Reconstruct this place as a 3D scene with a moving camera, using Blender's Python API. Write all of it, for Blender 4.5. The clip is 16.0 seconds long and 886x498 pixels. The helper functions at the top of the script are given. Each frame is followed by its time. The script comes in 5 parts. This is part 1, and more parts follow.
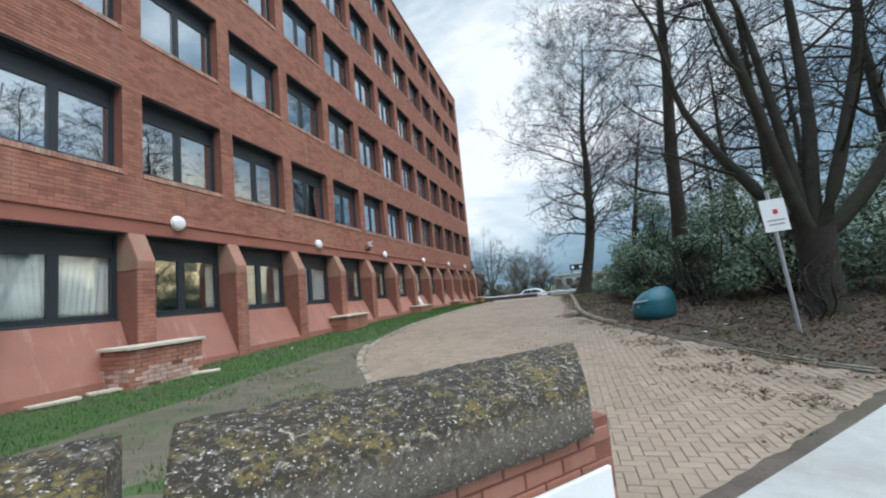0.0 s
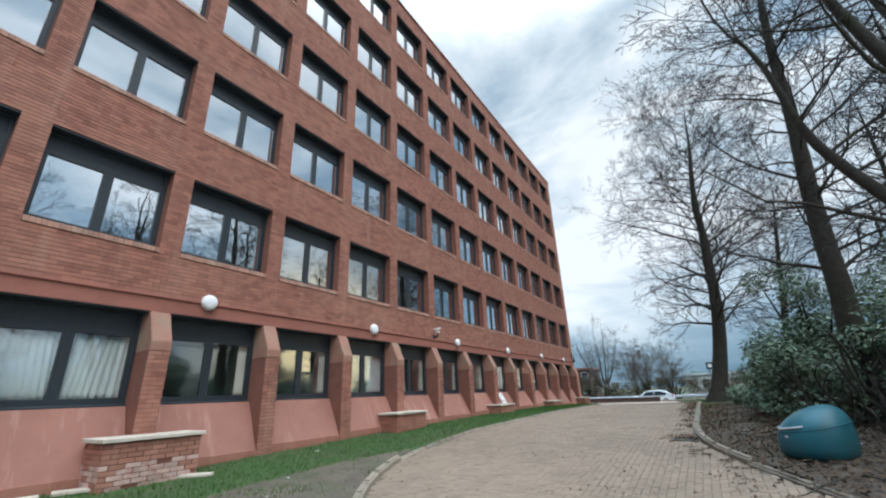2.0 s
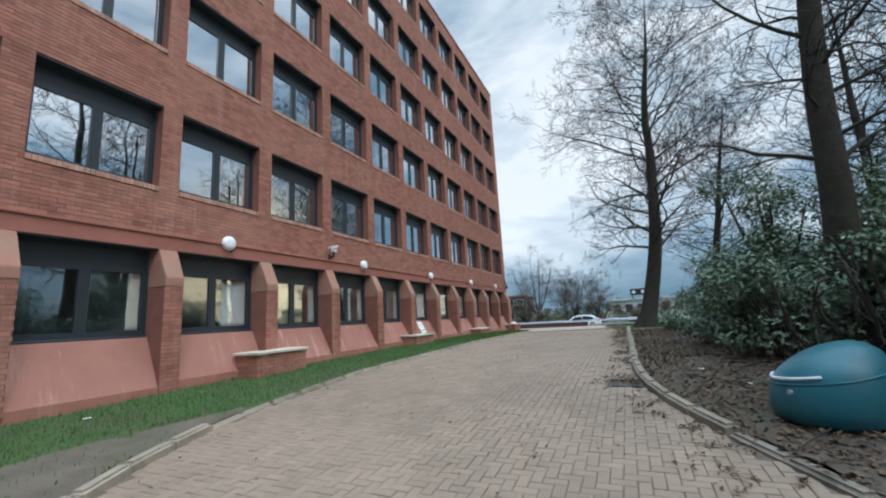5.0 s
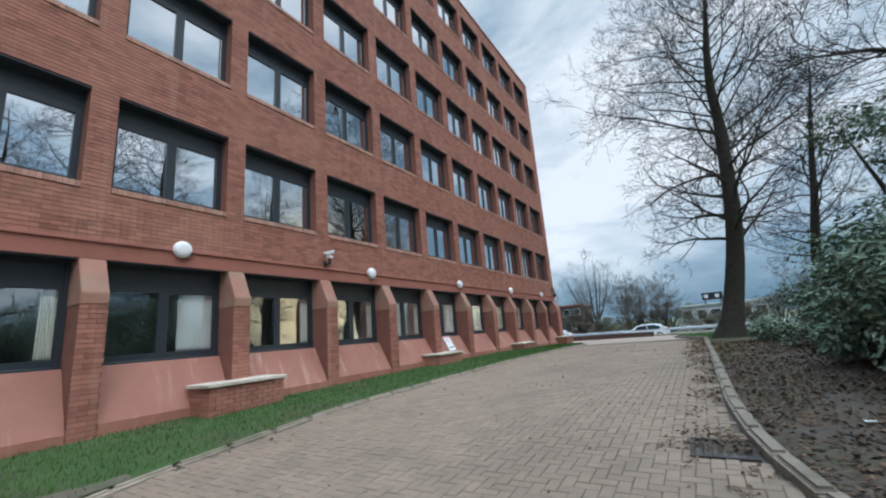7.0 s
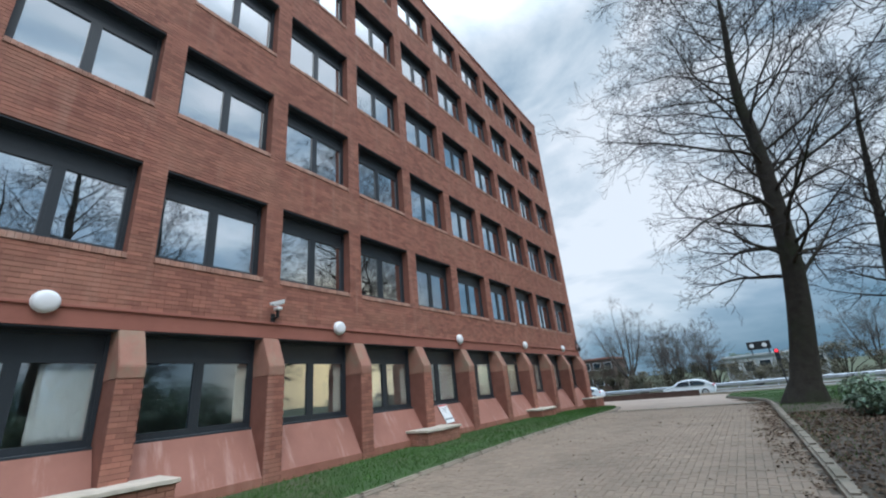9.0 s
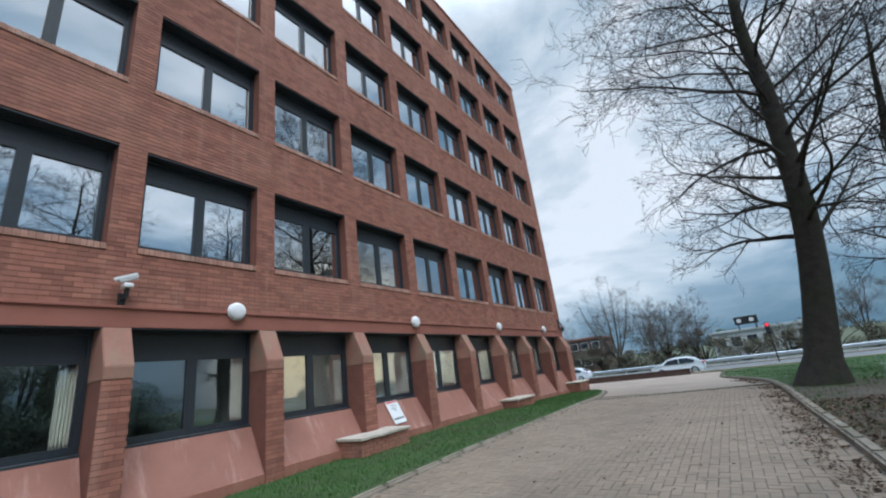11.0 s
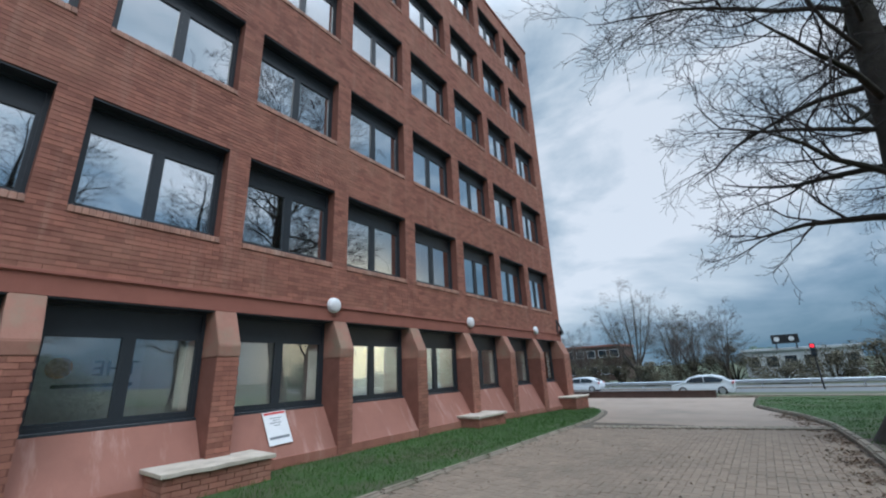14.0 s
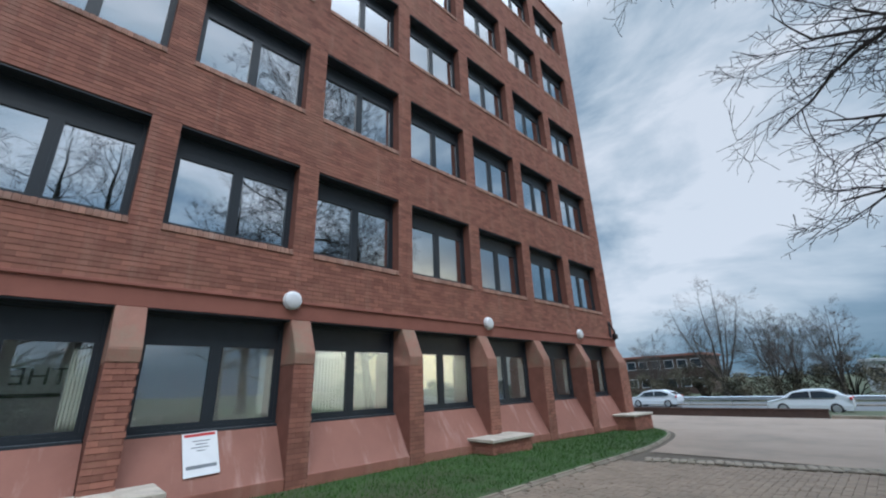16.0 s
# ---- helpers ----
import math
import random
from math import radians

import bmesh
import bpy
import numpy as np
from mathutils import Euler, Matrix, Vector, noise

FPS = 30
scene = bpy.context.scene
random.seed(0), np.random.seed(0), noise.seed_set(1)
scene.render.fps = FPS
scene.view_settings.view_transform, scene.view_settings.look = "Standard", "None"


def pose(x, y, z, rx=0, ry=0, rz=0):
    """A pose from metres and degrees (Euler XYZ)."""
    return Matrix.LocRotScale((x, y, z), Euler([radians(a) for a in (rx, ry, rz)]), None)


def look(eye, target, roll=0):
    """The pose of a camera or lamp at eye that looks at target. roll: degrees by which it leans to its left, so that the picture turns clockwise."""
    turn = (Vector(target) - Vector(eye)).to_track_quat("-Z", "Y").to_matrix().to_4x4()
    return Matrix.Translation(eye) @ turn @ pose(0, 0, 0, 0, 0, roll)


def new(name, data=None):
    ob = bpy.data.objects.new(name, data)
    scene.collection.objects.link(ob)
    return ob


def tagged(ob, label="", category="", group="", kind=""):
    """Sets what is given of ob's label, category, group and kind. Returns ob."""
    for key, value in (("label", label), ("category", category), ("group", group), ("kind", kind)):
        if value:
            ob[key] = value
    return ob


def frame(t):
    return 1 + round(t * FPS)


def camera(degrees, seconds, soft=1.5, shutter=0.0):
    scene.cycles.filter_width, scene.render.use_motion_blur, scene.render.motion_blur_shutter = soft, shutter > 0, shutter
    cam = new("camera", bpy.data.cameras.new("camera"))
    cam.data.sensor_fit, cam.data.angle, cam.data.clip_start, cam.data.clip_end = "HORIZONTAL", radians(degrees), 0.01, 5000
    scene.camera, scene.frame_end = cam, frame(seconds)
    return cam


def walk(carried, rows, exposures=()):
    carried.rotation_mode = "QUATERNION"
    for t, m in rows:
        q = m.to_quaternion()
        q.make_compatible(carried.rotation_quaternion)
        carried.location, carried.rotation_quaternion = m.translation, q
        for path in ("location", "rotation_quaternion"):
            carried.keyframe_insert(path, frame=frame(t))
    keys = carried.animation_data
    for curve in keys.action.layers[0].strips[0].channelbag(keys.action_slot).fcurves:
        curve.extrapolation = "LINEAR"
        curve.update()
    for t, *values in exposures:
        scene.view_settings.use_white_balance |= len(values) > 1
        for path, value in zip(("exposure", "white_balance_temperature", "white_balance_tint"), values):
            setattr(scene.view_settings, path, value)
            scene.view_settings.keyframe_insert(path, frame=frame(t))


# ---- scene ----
cam = camera(95.2, 16.0, soft=2.1)
EXPOSURE = 0.4
# seconds, place, pitch, roll, yaw
ROWS = [
    (0, 0.098, -0.042, 1.474, 6.48, 5.55, 17.37),
    (0.5, 0.147, 0.615, 1.567, 10.77, 5.93, 19.98),
    (1, 0.392, 1.105, 1.598, 14.88, 5.83, 24.98),
    (1.5, 0.542, 1.520, 1.582, 18.84, 4.29, 28.83),
    (2, 0.788, 2.076, 1.542, 19.87, 2.25, 32.24),
    (2.5, 0.915, 2.766, 1.472, 12.53, 2.72, 29.00),
    (3, 0.857, 3.302, 1.470, 6.90, 2.87, 22.89),
    (3.5, 0.822, 3.846, 1.530, 4.79, 2.09, 18.49),
    (4, 0.635, 4.523, 1.491, 5.06, 2.18, 17.08),
    (4.5, 0.414, 5.058, 1.594, 8.21, 2.50, 20.36),
    (7, 0.156, 8.189, 1.609, 12.14, 4.56, 32.46),
    (7.5, -0.016, 8.787, 1.692, 15.00, 4.67, 30.72),
    (8, -0.079, 9.368, 1.740, 18.34, 4.85, 32.69),
    (8.5, -0.134, 9.993, 1.808, 19.97, 5.12, 36.02),
    (11, -0.719, 13.224, 2.003, 17.58, 7.00, 34.96),
    (11.5, -0.752, 13.872, 2.034, 18.03, 10.34, 35.78),
    (12, -0.845, 14.549, 2.050, 22.27, 7.12, 38.50),
    (12.5, -0.906, 15.163, 2.076, 23.52, 4.02, 37.61),
    (13, -0.886, 15.778, 2.034, 20.28, 2.50, 36.29),
    (13.5, -0.953, 16.406, 2.119, 18.07, 2.89, 35.56),
    (14, -0.920, 17.045, 2.103, 17.16, 2.54, 37.37),
    (14.5, -0.952, 17.658, 2.102, 18.30, 2.02, 39.70),
    (15, -0.966, 18.271, 2.117, 19.59, 1.36, 44.18),
    (15.5, -1.029, 18.908, 2.119, 20.28, 1.42, 46.34),
    (16, -1.118, 19.587, 2.089, 18.80, 2.02, 46.48),
]
walk(cam, [(t, pose(x, y, z, 90 + pitch, roll, yaw)) for t, x, y, z, pitch, roll, yaw in ROWS],
     exposures=[(s, EXPOSURE + e, k, c) for s, e, k, c in ((0.0, -0.10, 6030, 9), (3.5, -0.19, 5880, 8), (7.5, -0.30, 5800, 9), (8.5, -0.33, 5780, 9), (12.0, -0.42, 5720, 9), (16.0, -0.60, 5660, 10))])

# ---- world, sun, light ----
world = bpy.data.worlds.new("sky")
scene.world = world
world.use_nodes = True


def nd(tree, kind, ins=None, **props):
    n = tree.nodes.new(kind)
    for key, value in props.items():
        setattr(n, key, value)
    for key, value in (ins or {}).items():
        if isinstance(value, bpy.types.NodeSocket):
            tree.links.new(value, n.inputs[key])
        else:
            n.inputs[key].default_value = value
    return n


def ramp(tree, fac, stops):
    n = tree.nodes.new("ShaderNodeValToRGB")
    el = n.color_ramp.elements
    while len(el) < len(stops):
        el.new(0.5)
    for e, (p, c) in zip(el, stops):
        e.position = p
        e.color = (*c, 1) if len(c) == 3 else c
    tree.links.new(fac, n.inputs[0])
    return n.outputs[0]


def mth(tree, op, a, b=0.0, c=0.0, clamp=False):
    return nd(tree, "ShaderNodeMath", {0: a, 1: b, 2: c}, operation=op, use_clamp=clamp).outputs[0]


def mixc(tree, fac, a, b, blend="MIX"):
    return nd(tree, "ShaderNodeMix", {0: fac, 6: a, 7: b}, data_type="RGBA", blend_type=blend).outputs[2]


SUN_AZ, SUN_EL, GLOW_AZ = 128.0, 48.0, 50.0     # degrees to the right of the walk's direction (+y), and above the horizon
SKY, SUN, ZENITH = 1.0, 1.5, 7.5


def make_world():
    t = world.node_tree
    bg = t.nodes["Background"]
    sky = nd(t, "ShaderNodeTexSky", sky_type="NISHITA", sun_disc=False, sun_elevation=radians(SUN_EL),
             sun_rotation=radians(SUN_AZ), dust_density=2.0)
    base = nd(t, "ShaderNodeVectorMath", {0: sky.outputs[0], 1: (0.10, 0.10, 0.10)}, operation="MULTIPLY").outputs[0]
    v = nd(t, "ShaderNodeVectorMath", {0: nd(t, "ShaderNodeTexCoord").outputs["Generated"]}, operation="NORMALIZE").outputs[0]
    sep = nd(t, "ShaderNodeSeparateXYZ", {0: v})
    up = mth(t, "MAXIMUM", sep.outputs[2], 0.0)
    flat = nd(t, "ShaderNodeVectorMath", {0: v, 1: (2.3, 2.3, 5.4)}, operation="MULTIPLY").outputs[0]
    big = nd(t, "ShaderNodeTexNoise", {"Vector": flat, "Scale": 1.0, "Detail": 8.0, "Roughness": 0.55, "Distortion": 0.35}).outputs[0]
    # pale break in the cloud ahead, low over the road
    ahead = nd(t, "ShaderNodeVectorMath", {0: v, 1: Vector((-0.12, 0.93, 0.34)).normalized()}, operation="DOT_PRODUCT").outputs["Value"]
    brk = mth(t, "POWER", mth(t, "MAXIMUM", ahead, 0.0), 9.0)
    low = mth(t, "MULTIPLY_ADD", up, -7.0, 1.0, clamp=True)
    f = mth(t, "ADD", big, mth(t, "MULTIPLY", brk, 0.26))
    f = mth(t, "SUBTRACT", f, mth(t, "MULTIPLY", low, 0.11))
    # grey bank, out of view, added to dim what the near windows mirror
    side = nd(t, "ShaderNodeVectorMath", {0: v, 1: Vector((0.86, 0.42, 0.26)).normalized()}, operation="DOT_PRODUCT").outputs["Value"]
    f = mth(t, "SUBTRACT", f, mth(t, "MULTIPLY", mth(t, "POWER", mth(t, "MAXIMUM", side, 0.0), 22.0), 0.10))
    # heavier cloud ahead on the sun's side; thinner cloud, unseen, brightens the windows' reflections
    bank = nd(t, "ShaderNodeVectorMath", {0: v, 1: Vector((0.30, 0.84, 0.46)).normalized()}, operation="DOT_PRODUCT").outputs["Value"]
    thin = nd(t, "ShaderNodeVectorMath", {0: v, 1: Vector((0.66, 0.34, 0.86)).normalized()}, operation="DOT_PRODUCT").outputs["Value"]
    f = mth(t, "SUBTRACT", f, mth(t, "MULTIPLY", mth(t, "POWER", mth(t, "MAXIMUM", bank, 0.0), 13.0), 0.09))
    f = mth(t, "ADD", f, mth(t, "MULTIPLY", mth(t, "POWER", mth(t, "MAXIMUM", thin, 0.0), 4.0), 0.33))
    cloud = ramp(t, f, [(0.32, (0.10, 0.175, 0.265)), (0.45, (0.150, 0.262, 0.345)), (0.57, (0.32, 0.425, 0.505)), (0.67, (0.60, 0.675, 0.71)), (0.78, (0.90, 0.915, 0.91))])
    both = mixc(t, 0.88, base, cloud)
    # warm evening glow low at GLOW_AZ; the sun lamp is turned elsewhere
    az = radians(GLOW_AZ)
    glow_at = nd(t, "ShaderNodeVectorMath", {0: v, 1: Vector((math.sin(az), math.cos(az), 0.085)).normalized()}, operation="DOT_PRODUCT").outputs["Value"]
    glow = mth(t, "POWER", mth(t, "MAXIMUM", glow_at, 0.0), 70.0)
    both = mixc(t, mth(t, "MULTIPLY", glow, 0.85), both, (2.2, 1.65, 0.85, 1))
    # overcast is brightest overhead; ZENITH adds more, out of view, to light the ground
    vault = nd(t, "ShaderNodeMapRange", {0: sep.outputs[2], 1: 0.70, 2: 0.99, 3: 1.0, 4: ZENITH}, interpolation_type="SMOOTHSTEP").outputs[0]
    both = nd(t, "ShaderNodeVectorMath", {0: both, 3: vault}, operation="SCALE").outputs[0]
    t.links.new(both, bg.inputs[0])
    bg.inputs[1].default_value = SKY


make_world()
sun = new("sun", bpy.data.lights.new("sun", "SUN"))
sun.data.energy, sun.data.angle, sun.data.color = SUN, radians(40), (1.0, 0.93, 0.84)
sun.matrix_world = look((30 * math.sin(radians(SUN_AZ)), 30 * math.cos(radians(SUN_AZ)), 30 * math.tan(radians(SUN_EL))), (0, 0, 0))


# ---- materials ----
def material(name, colour, rough=0.8, metal=0.0, vary=0.25, scale=6.0, fine=60.0, bump=0.3, stain=None, stain_scale=0.7,
             stain_amount=0.5, pieces="", spread=0.25, spec=0.5, dist=0.01, streak=None, streak_amount=0.3):
    """A worn surface: grain at two scales, optional stains, and a tone for each piece (pieces: 'object' or 'island')."""
    m = bpy.data.materials.new(name)
    m.use_nodes = True
    t = m.node_tree
    b = t.nodes["Principled BSDF"]
    p = nd(t, "ShaderNodeTexCoord").outputs["Object"] if pieces != "object" else nd(t, "ShaderNodeNewGeometry").outputs["Position"]
    n1 = nd(t, "ShaderNodeTexNoise", {"Vector": p, "Scale": scale, "Detail": 5.0, "Roughness": 0.6}).outputs[0]
    n2 = nd(t, "ShaderNodeTexNoise", {"Vector": p, "Scale": fine, "Detail": 4.0, "Roughness": 0.65}).outputs[0]
    both = mth(t, "MULTIPLY_ADD", n1, 0.6, mth(t, "MULTIPLY", n2, 0.4))
    c = Vector(colour)
    col = ramp(t, both, [(0.30, tuple(c * (1 - vary))), (0.5, tuple(c)), (0.72, tuple(min(1, x) for x in c * (1 + vary)))])
    if pieces:
        r = (nd(t, "ShaderNodeObjectInfo").outputs["Random"] if pieces == "object"
             else nd(t, "ShaderNodeNewGeometry").outputs["Random Per Island"])
        tone = ramp(t, r, [(0.0, (1 - spread,) * 3), (0.5, (1.0, 1.0, 1.0)), (0.9, (1 + spread * 0.8, 1 + spread * 0.7, 1 + spread * 0.6)), (1.0, (1 - spread * 1.3,) * 3)])
        col = mixc(t, 1.0, col, tone, "MULTIPLY")
    if stain:
        n3 = nd(t, "ShaderNodeTexNoise", {"Vector": p, "Scale": stain_scale, "Detail": 8.0, "Roughness": 0.7}).outputs[0]
        f = ramp(t, n3, [(0.48, (0, 0, 0)), (0.66, (stain_amount,) * 3)])
        col = mixc(t, f, col, (*stain, 1))
    if streak:
        q = nd(t, "ShaderNodeVectorMath", {0: nd(t, "ShaderNodeNewGeometry").outputs["Position"], 1: (1.0, 2.6, 0.22)}, operation="MULTIPLY").outputs[0]
        n4 = nd(t, "ShaderNodeTexNoise", {"Vector": q, "Scale": 1.5, "Detail": 6.0, "Roughness": 0.65}).outputs[0]
        col = mixc(t, ramp(t, n4, [(0.54, (0, 0, 0)), (0.72, (streak_amount,) * 3)]), col, (*streak, 1))
    t.links.new(col, b.inputs["Base Color"])
    rr = mth(t, "MULTIPLY_ADD", n2, 0.2, rough - 0.1, clamp=True)
    t.links.new(rr, b.inputs["Roughness"])
    b.inputs["Metallic"].default_value = metal
    b.inputs["Specular IOR Level"].default_value = spec
    if bump:
        bm_ = nd(t, "ShaderNodeBump", {"Height": both, "Strength": bump, "Distance": dist})
        t.links.new(bm_.outputs[0], b.inputs["Normal"])
    return m


BRICK_C = (0.328, 0.146, 0.107)
M_BRICK = material("brick_joined", BRICK_C, 0.85, vary=0.22, scale=3, fine=70, bump=0.5, pieces="island", spread=0.24, stain=(0.44, 0.25, 0.175), stain_scale=0.6, stain_amount=0.34, spec=0.3, streak=(0.46, 0.27, 0.21), streak_amount=0.45)
M_BRICK_ONE = material("brick_single", BRICK_C, 0.85, vary=0.22, scale=3, fine=70, bump=0.5, pieces="object", spread=0.24, stain=(0.44, 0.25, 0.175), stain_scale=0.6, stain_amount=0.34, spec=0.3, streak=(0.46, 0.27, 0.21), streak_amount=0.45)
M_BRICK_PALE = material("limewashed_brick", (0.52, 0.37, 0.32), 0.9, vary=0.3, scale=9, fine=70, bump=0.6, pieces="object", spread=0.25, stain=(0.34, 0.15, 0.11), stain_scale=6.0, stain_amount=0.6, spec=0.2)
M_MORTAR = material("mortar", (0.205, 0.092, 0.070), 0.95, vary=0.2, scale=4, fine=90, bump=0.5, spec=0.2)
M_RENDER = material("painted_render", (0.325, 0.154, 0.118), 0.8, vary=0.14, scale=1.6, fine=120, bump=0.35, stain=(0.25, 0.12, 0.09), stain_scale=1.1, stain_amount=0.4, spec=0.3, streak=(0.62, 0.42, 0.36), streak_amount=0.5)
M_BAND = material("painted_band", (0.32, 0.130, 0.098), 0.8, vary=0.12, scale=2.0, fine=90, bump=0.3, stain=(0.20, 0.08, 0.06), stain_scale=0.8, stain_amount=0.4, spec=0.3)
M_PIERCAP = material("pier_cap", (0.33, 0.165, 0.120), 0.85, vary=0.22, scale=3, fine=70, bump=0.5, stain=(0.27, 0.215, 0.150), stain_scale=1.3, stain_amount=0.8)
M_SILL = material("brick_sill", (0.39, 0.215, 0.160), 0.85, vary=0.25, scale=5, fine=60, bump=0.4, stain=(0.55, 0.45, 0.38), stain_scale=1.6, stain_amount=0.5, pieces="island", spread=0.22)
M_FRAME = material("anthracite_frame", (0.028, 0.036, 0.045), 0.4, vary=0.1, bump=0.03)
M_PANEL = material("anthracite_panel", (0.028, 0.035, 0.044), 0.42, vary=0.15, bump=0.05)
M_ROOM = material("room_plaster", (0.66, 0.66, 0.64), 0.9, vary=0.06, bump=0.05)
M_CARPET = material("room_carpet", (0.10, 0.11, 0.12), 0.95, vary=0.2, bump=0.2)
M_BLIND = material("blind_fabric", (0.84, 0.83, 0.74), 0.9, vary=0.05, bump=0.1)
M_CURTAIN = material("net_curtain", (0.82, 0.84, 0.83), 0.9, vary=0.08, bump=0.15)
M_LIT_BLIND = material("translucent_blind", (0.84, 0.83, 0.76), 0.9, vary=0.05, bump=0.1)


def make_translucent(m, share):
    t = m.node_tree
    b = t.nodes["Principled BSDF"]
    tr = nd(t, "ShaderNodeBsdfTranslucent", {0: (0.86, 0.85, 0.76, 1)})
    mix = nd(t, "ShaderNodeMixShader", {0: share, 1: b.outputs[0], 2: tr.outputs[0]})
    t.links.new(mix.outputs[0], t.nodes["Material Output"].inputs[0])


make_translucent(M_LIT_BLIND, 0.5)


def lamp_material(name, colour, strength):
    m = bpy.data.materials.new(name)
    m.use_nodes = True
    b = m.node_tree.nodes["Principled BSDF"]
    b.inputs["Base Color"].default_value = (0.8, 0.8, 0.8, 1)
    b.inputs["Emission Color"].default_value = (*colour, 1)
    b.inputs["Emission Strength"].default_value = strength
    return m


M_BACKLIGHT = lamp_material("backlight_diffuser", (1.0, 0.95, 0.84), 42.0)
M_STONE = material("stone_slab", (0.56, 0.50, 0.42), 0.8, vary=0.2, scale=4, fine=50, bump=0.4, stain=(0.26, 0.23, 0.16), stain_scale=2.2, stain_amount=0.55)
M_PAVER = material("paver_joined", (0.258, 0.200, 0.150), 0.88, vary=0.16, scale=2.5, fine=130, bump=0.4, pieces="island", spread=0.09, stain=(0.165, 0.130, 0.098), stain_scale=0.55, stain_amount=0.6, spec=0.3)
M_PAVER_ONE = material("paver_single", (0.258, 0.200, 0.150), 0.88, vary=0.16, scale=2.5, fine=130, bump=0.4, pieces="object", spread=0.09, stain=(0.165, 0.130, 0.098), stain_scale=0.55, stain_amount=0.6, spec=0.3)
M_JOINT = material("joint_sand", (0.118, 0.095, 0.072), 0.95, vary=0.3, scale=5, fine=120, bump=0.5)
M_FARPAVE = material("far_paving", (0.325, 0.250, 0.196), 0.9, vary=0.14, scale=1.2, fine=60, bump=0.3, stain=(0.15, 0.13, 0.11), stain_scale=0.4, stain_amount=0.45)
M_KERB = material("kerb_concrete", (0.30, 0.255, 0.200), 0.9, vary=0.22, scale=4, fine=80, bump=0.5, pieces="object", spread=0.12, stain=(0.10, 0.105, 0.06), stain_scale=1.2, stain_amount=0.65)
M_KERB_WORN = material("weathered_kerb", (0.235, 0.200, 0.155), 0.92, vary=0.25, scale=4, fine=80, bump=0.5, pieces="object", spread=0.10, stain=(0.10, 0.095, 0.06), stain_scale=1.4, stain_amount=0.6)
M_KERB_DARK = material("dirty_kerb", (0.20, 0.175, 0.14), 0.92, vary=0.3, scale=4, fine=80, bump=0.5, pieces="object", spread=0.15, stain=(0.06, 0.055, 0.035), stain_scale=1.5, stain_amount=0.8)
M_LAWN = material("lawn_turf", (0.040, 0.084, 0.020), 0.95, vary=0.35, scale=2.0, fine=40, bump=0.9, stain=(0.085, 0.066, 0.046), stain_scale=0.55, stain_amount=0.65, dist=0.03)
M_MUD = material("bare_earth", (0.118, 0.098, 0.074), 0.95, vary=0.35, scale=2.5, fine=35, bump=0.9, stain=(0.048, 0.078, 0.026), stain_scale=0.9, stain_amount=0.6, dist=0.03)
M_SOIL = material("woodland_soil", (0.082, 0.064, 0.050), 0.97, vary=0.5, scale=3.0, fine=28, bump=1.0, stain=(0.050, 0.062, 0.022), stain_scale=0.5, stain_amount=0.5, dist=0.04)
M_GROUND = material("rough_ground", (0.075, 0.085, 0.045), 0.97, vary=0.35, scale=0.4, fine=12, bump=0.5)
M_ASPHALT = material("road_asphalt", (0.145, 0.148, 0.152), 0.85, vary=0.18, scale=0.7, fine=90, bump=0.3)
M_CONCRETE = material("concrete_road", (0.34, 0.335, 0.315), 0.85, vary=0.15, scale=1.5, fine=80, bump=0.4, stain=(0.2, 0.18, 0.15), stain_scale=0.9, stain_amount=0.5)
M_GRASS = material("grass_blade", (0.048, 0.122, 0.018), 0.7, vary=0.35, scale=1.2, fine=9, bump=0, pieces="island", spread=0.35, spec=0.2)
M_BARK = material("bark", (0.047, 0.042, 0.035), 0.95, vary=0.45, scale=5, fine=34, bump=1.0, stain=(0.034, 0.044, 0.022), stain_scale=1.2, stain_amount=0.6, spec=0.2, dist=0.03)
M_TWIG = material("twig_bark", (0.038, 0.033, 0.032), 0.95, vary=0.3, bump=0.2, spec=0.15)
# Paler copy of bark for far trees: distance haze put into the colour.
M_BARK_FAR = material("far_bark_pale", (0.125, 0.110, 0.098), 0.95, vary=0.3, bump=0.4, spec=0.15)
M_LEAF = material("evergreen_leaf", (0.138, 0.202, 0.128), 0.48, vary=0.35, scale=2, fine=15, bump=0.1, pieces="island", spread=0.5, spec=0.4)
M_DEAD = material("dead_leaf", (0.125, 0.086, 0.058), 0.9, vary=0.4, scale=3, fine=30, bump=0.1, pieces="island", spread=0.5, spec=0.2)
M_TEAL = material("teal_plastic", (0.012, 0.115, 0.150), 0.42, vary=0.25, scale=3, fine=40, bump=0.08, stain=(0.05, 0.07, 0.06), stain_scale=1.8, stain_amount=0.5)
M_WHITE = material("white_enamel", (0.78, 0.79, 0.80), 0.4, vary=0.05, bump=0.03)
M_OPAL = material("opal_plastic", (0.82, 0.83, 0.85), 0.25, vary=0.03, bump=0.0)
M_RED = material("red_paint", (0.55, 0.03, 0.03), 0.5, vary=0.1, bump=0.0)
M_GREY = material("grey_print", (0.20, 0.22, 0.24), 0.7, vary=0.1, bump=0.0)
M_STEEL = material("galvanised_steel", (0.46, 0.48, 0.50), 0.5, metal=0.6, vary=0.15, bump=0.05)
M_IRON = material("cast_iron", (0.06, 0.058, 0.055), 0.6, metal=0.5, vary=0.3, bump=0.2)
M_BLACK = material("black_metal", (0.02, 0.02, 0.022), 0.5, vary=0.15, bump=0.05)
M_RUBBER = material("tyre_rubber", (0.025, 0.025, 0.026), 0.85, vary=0.1, bump=0.1)
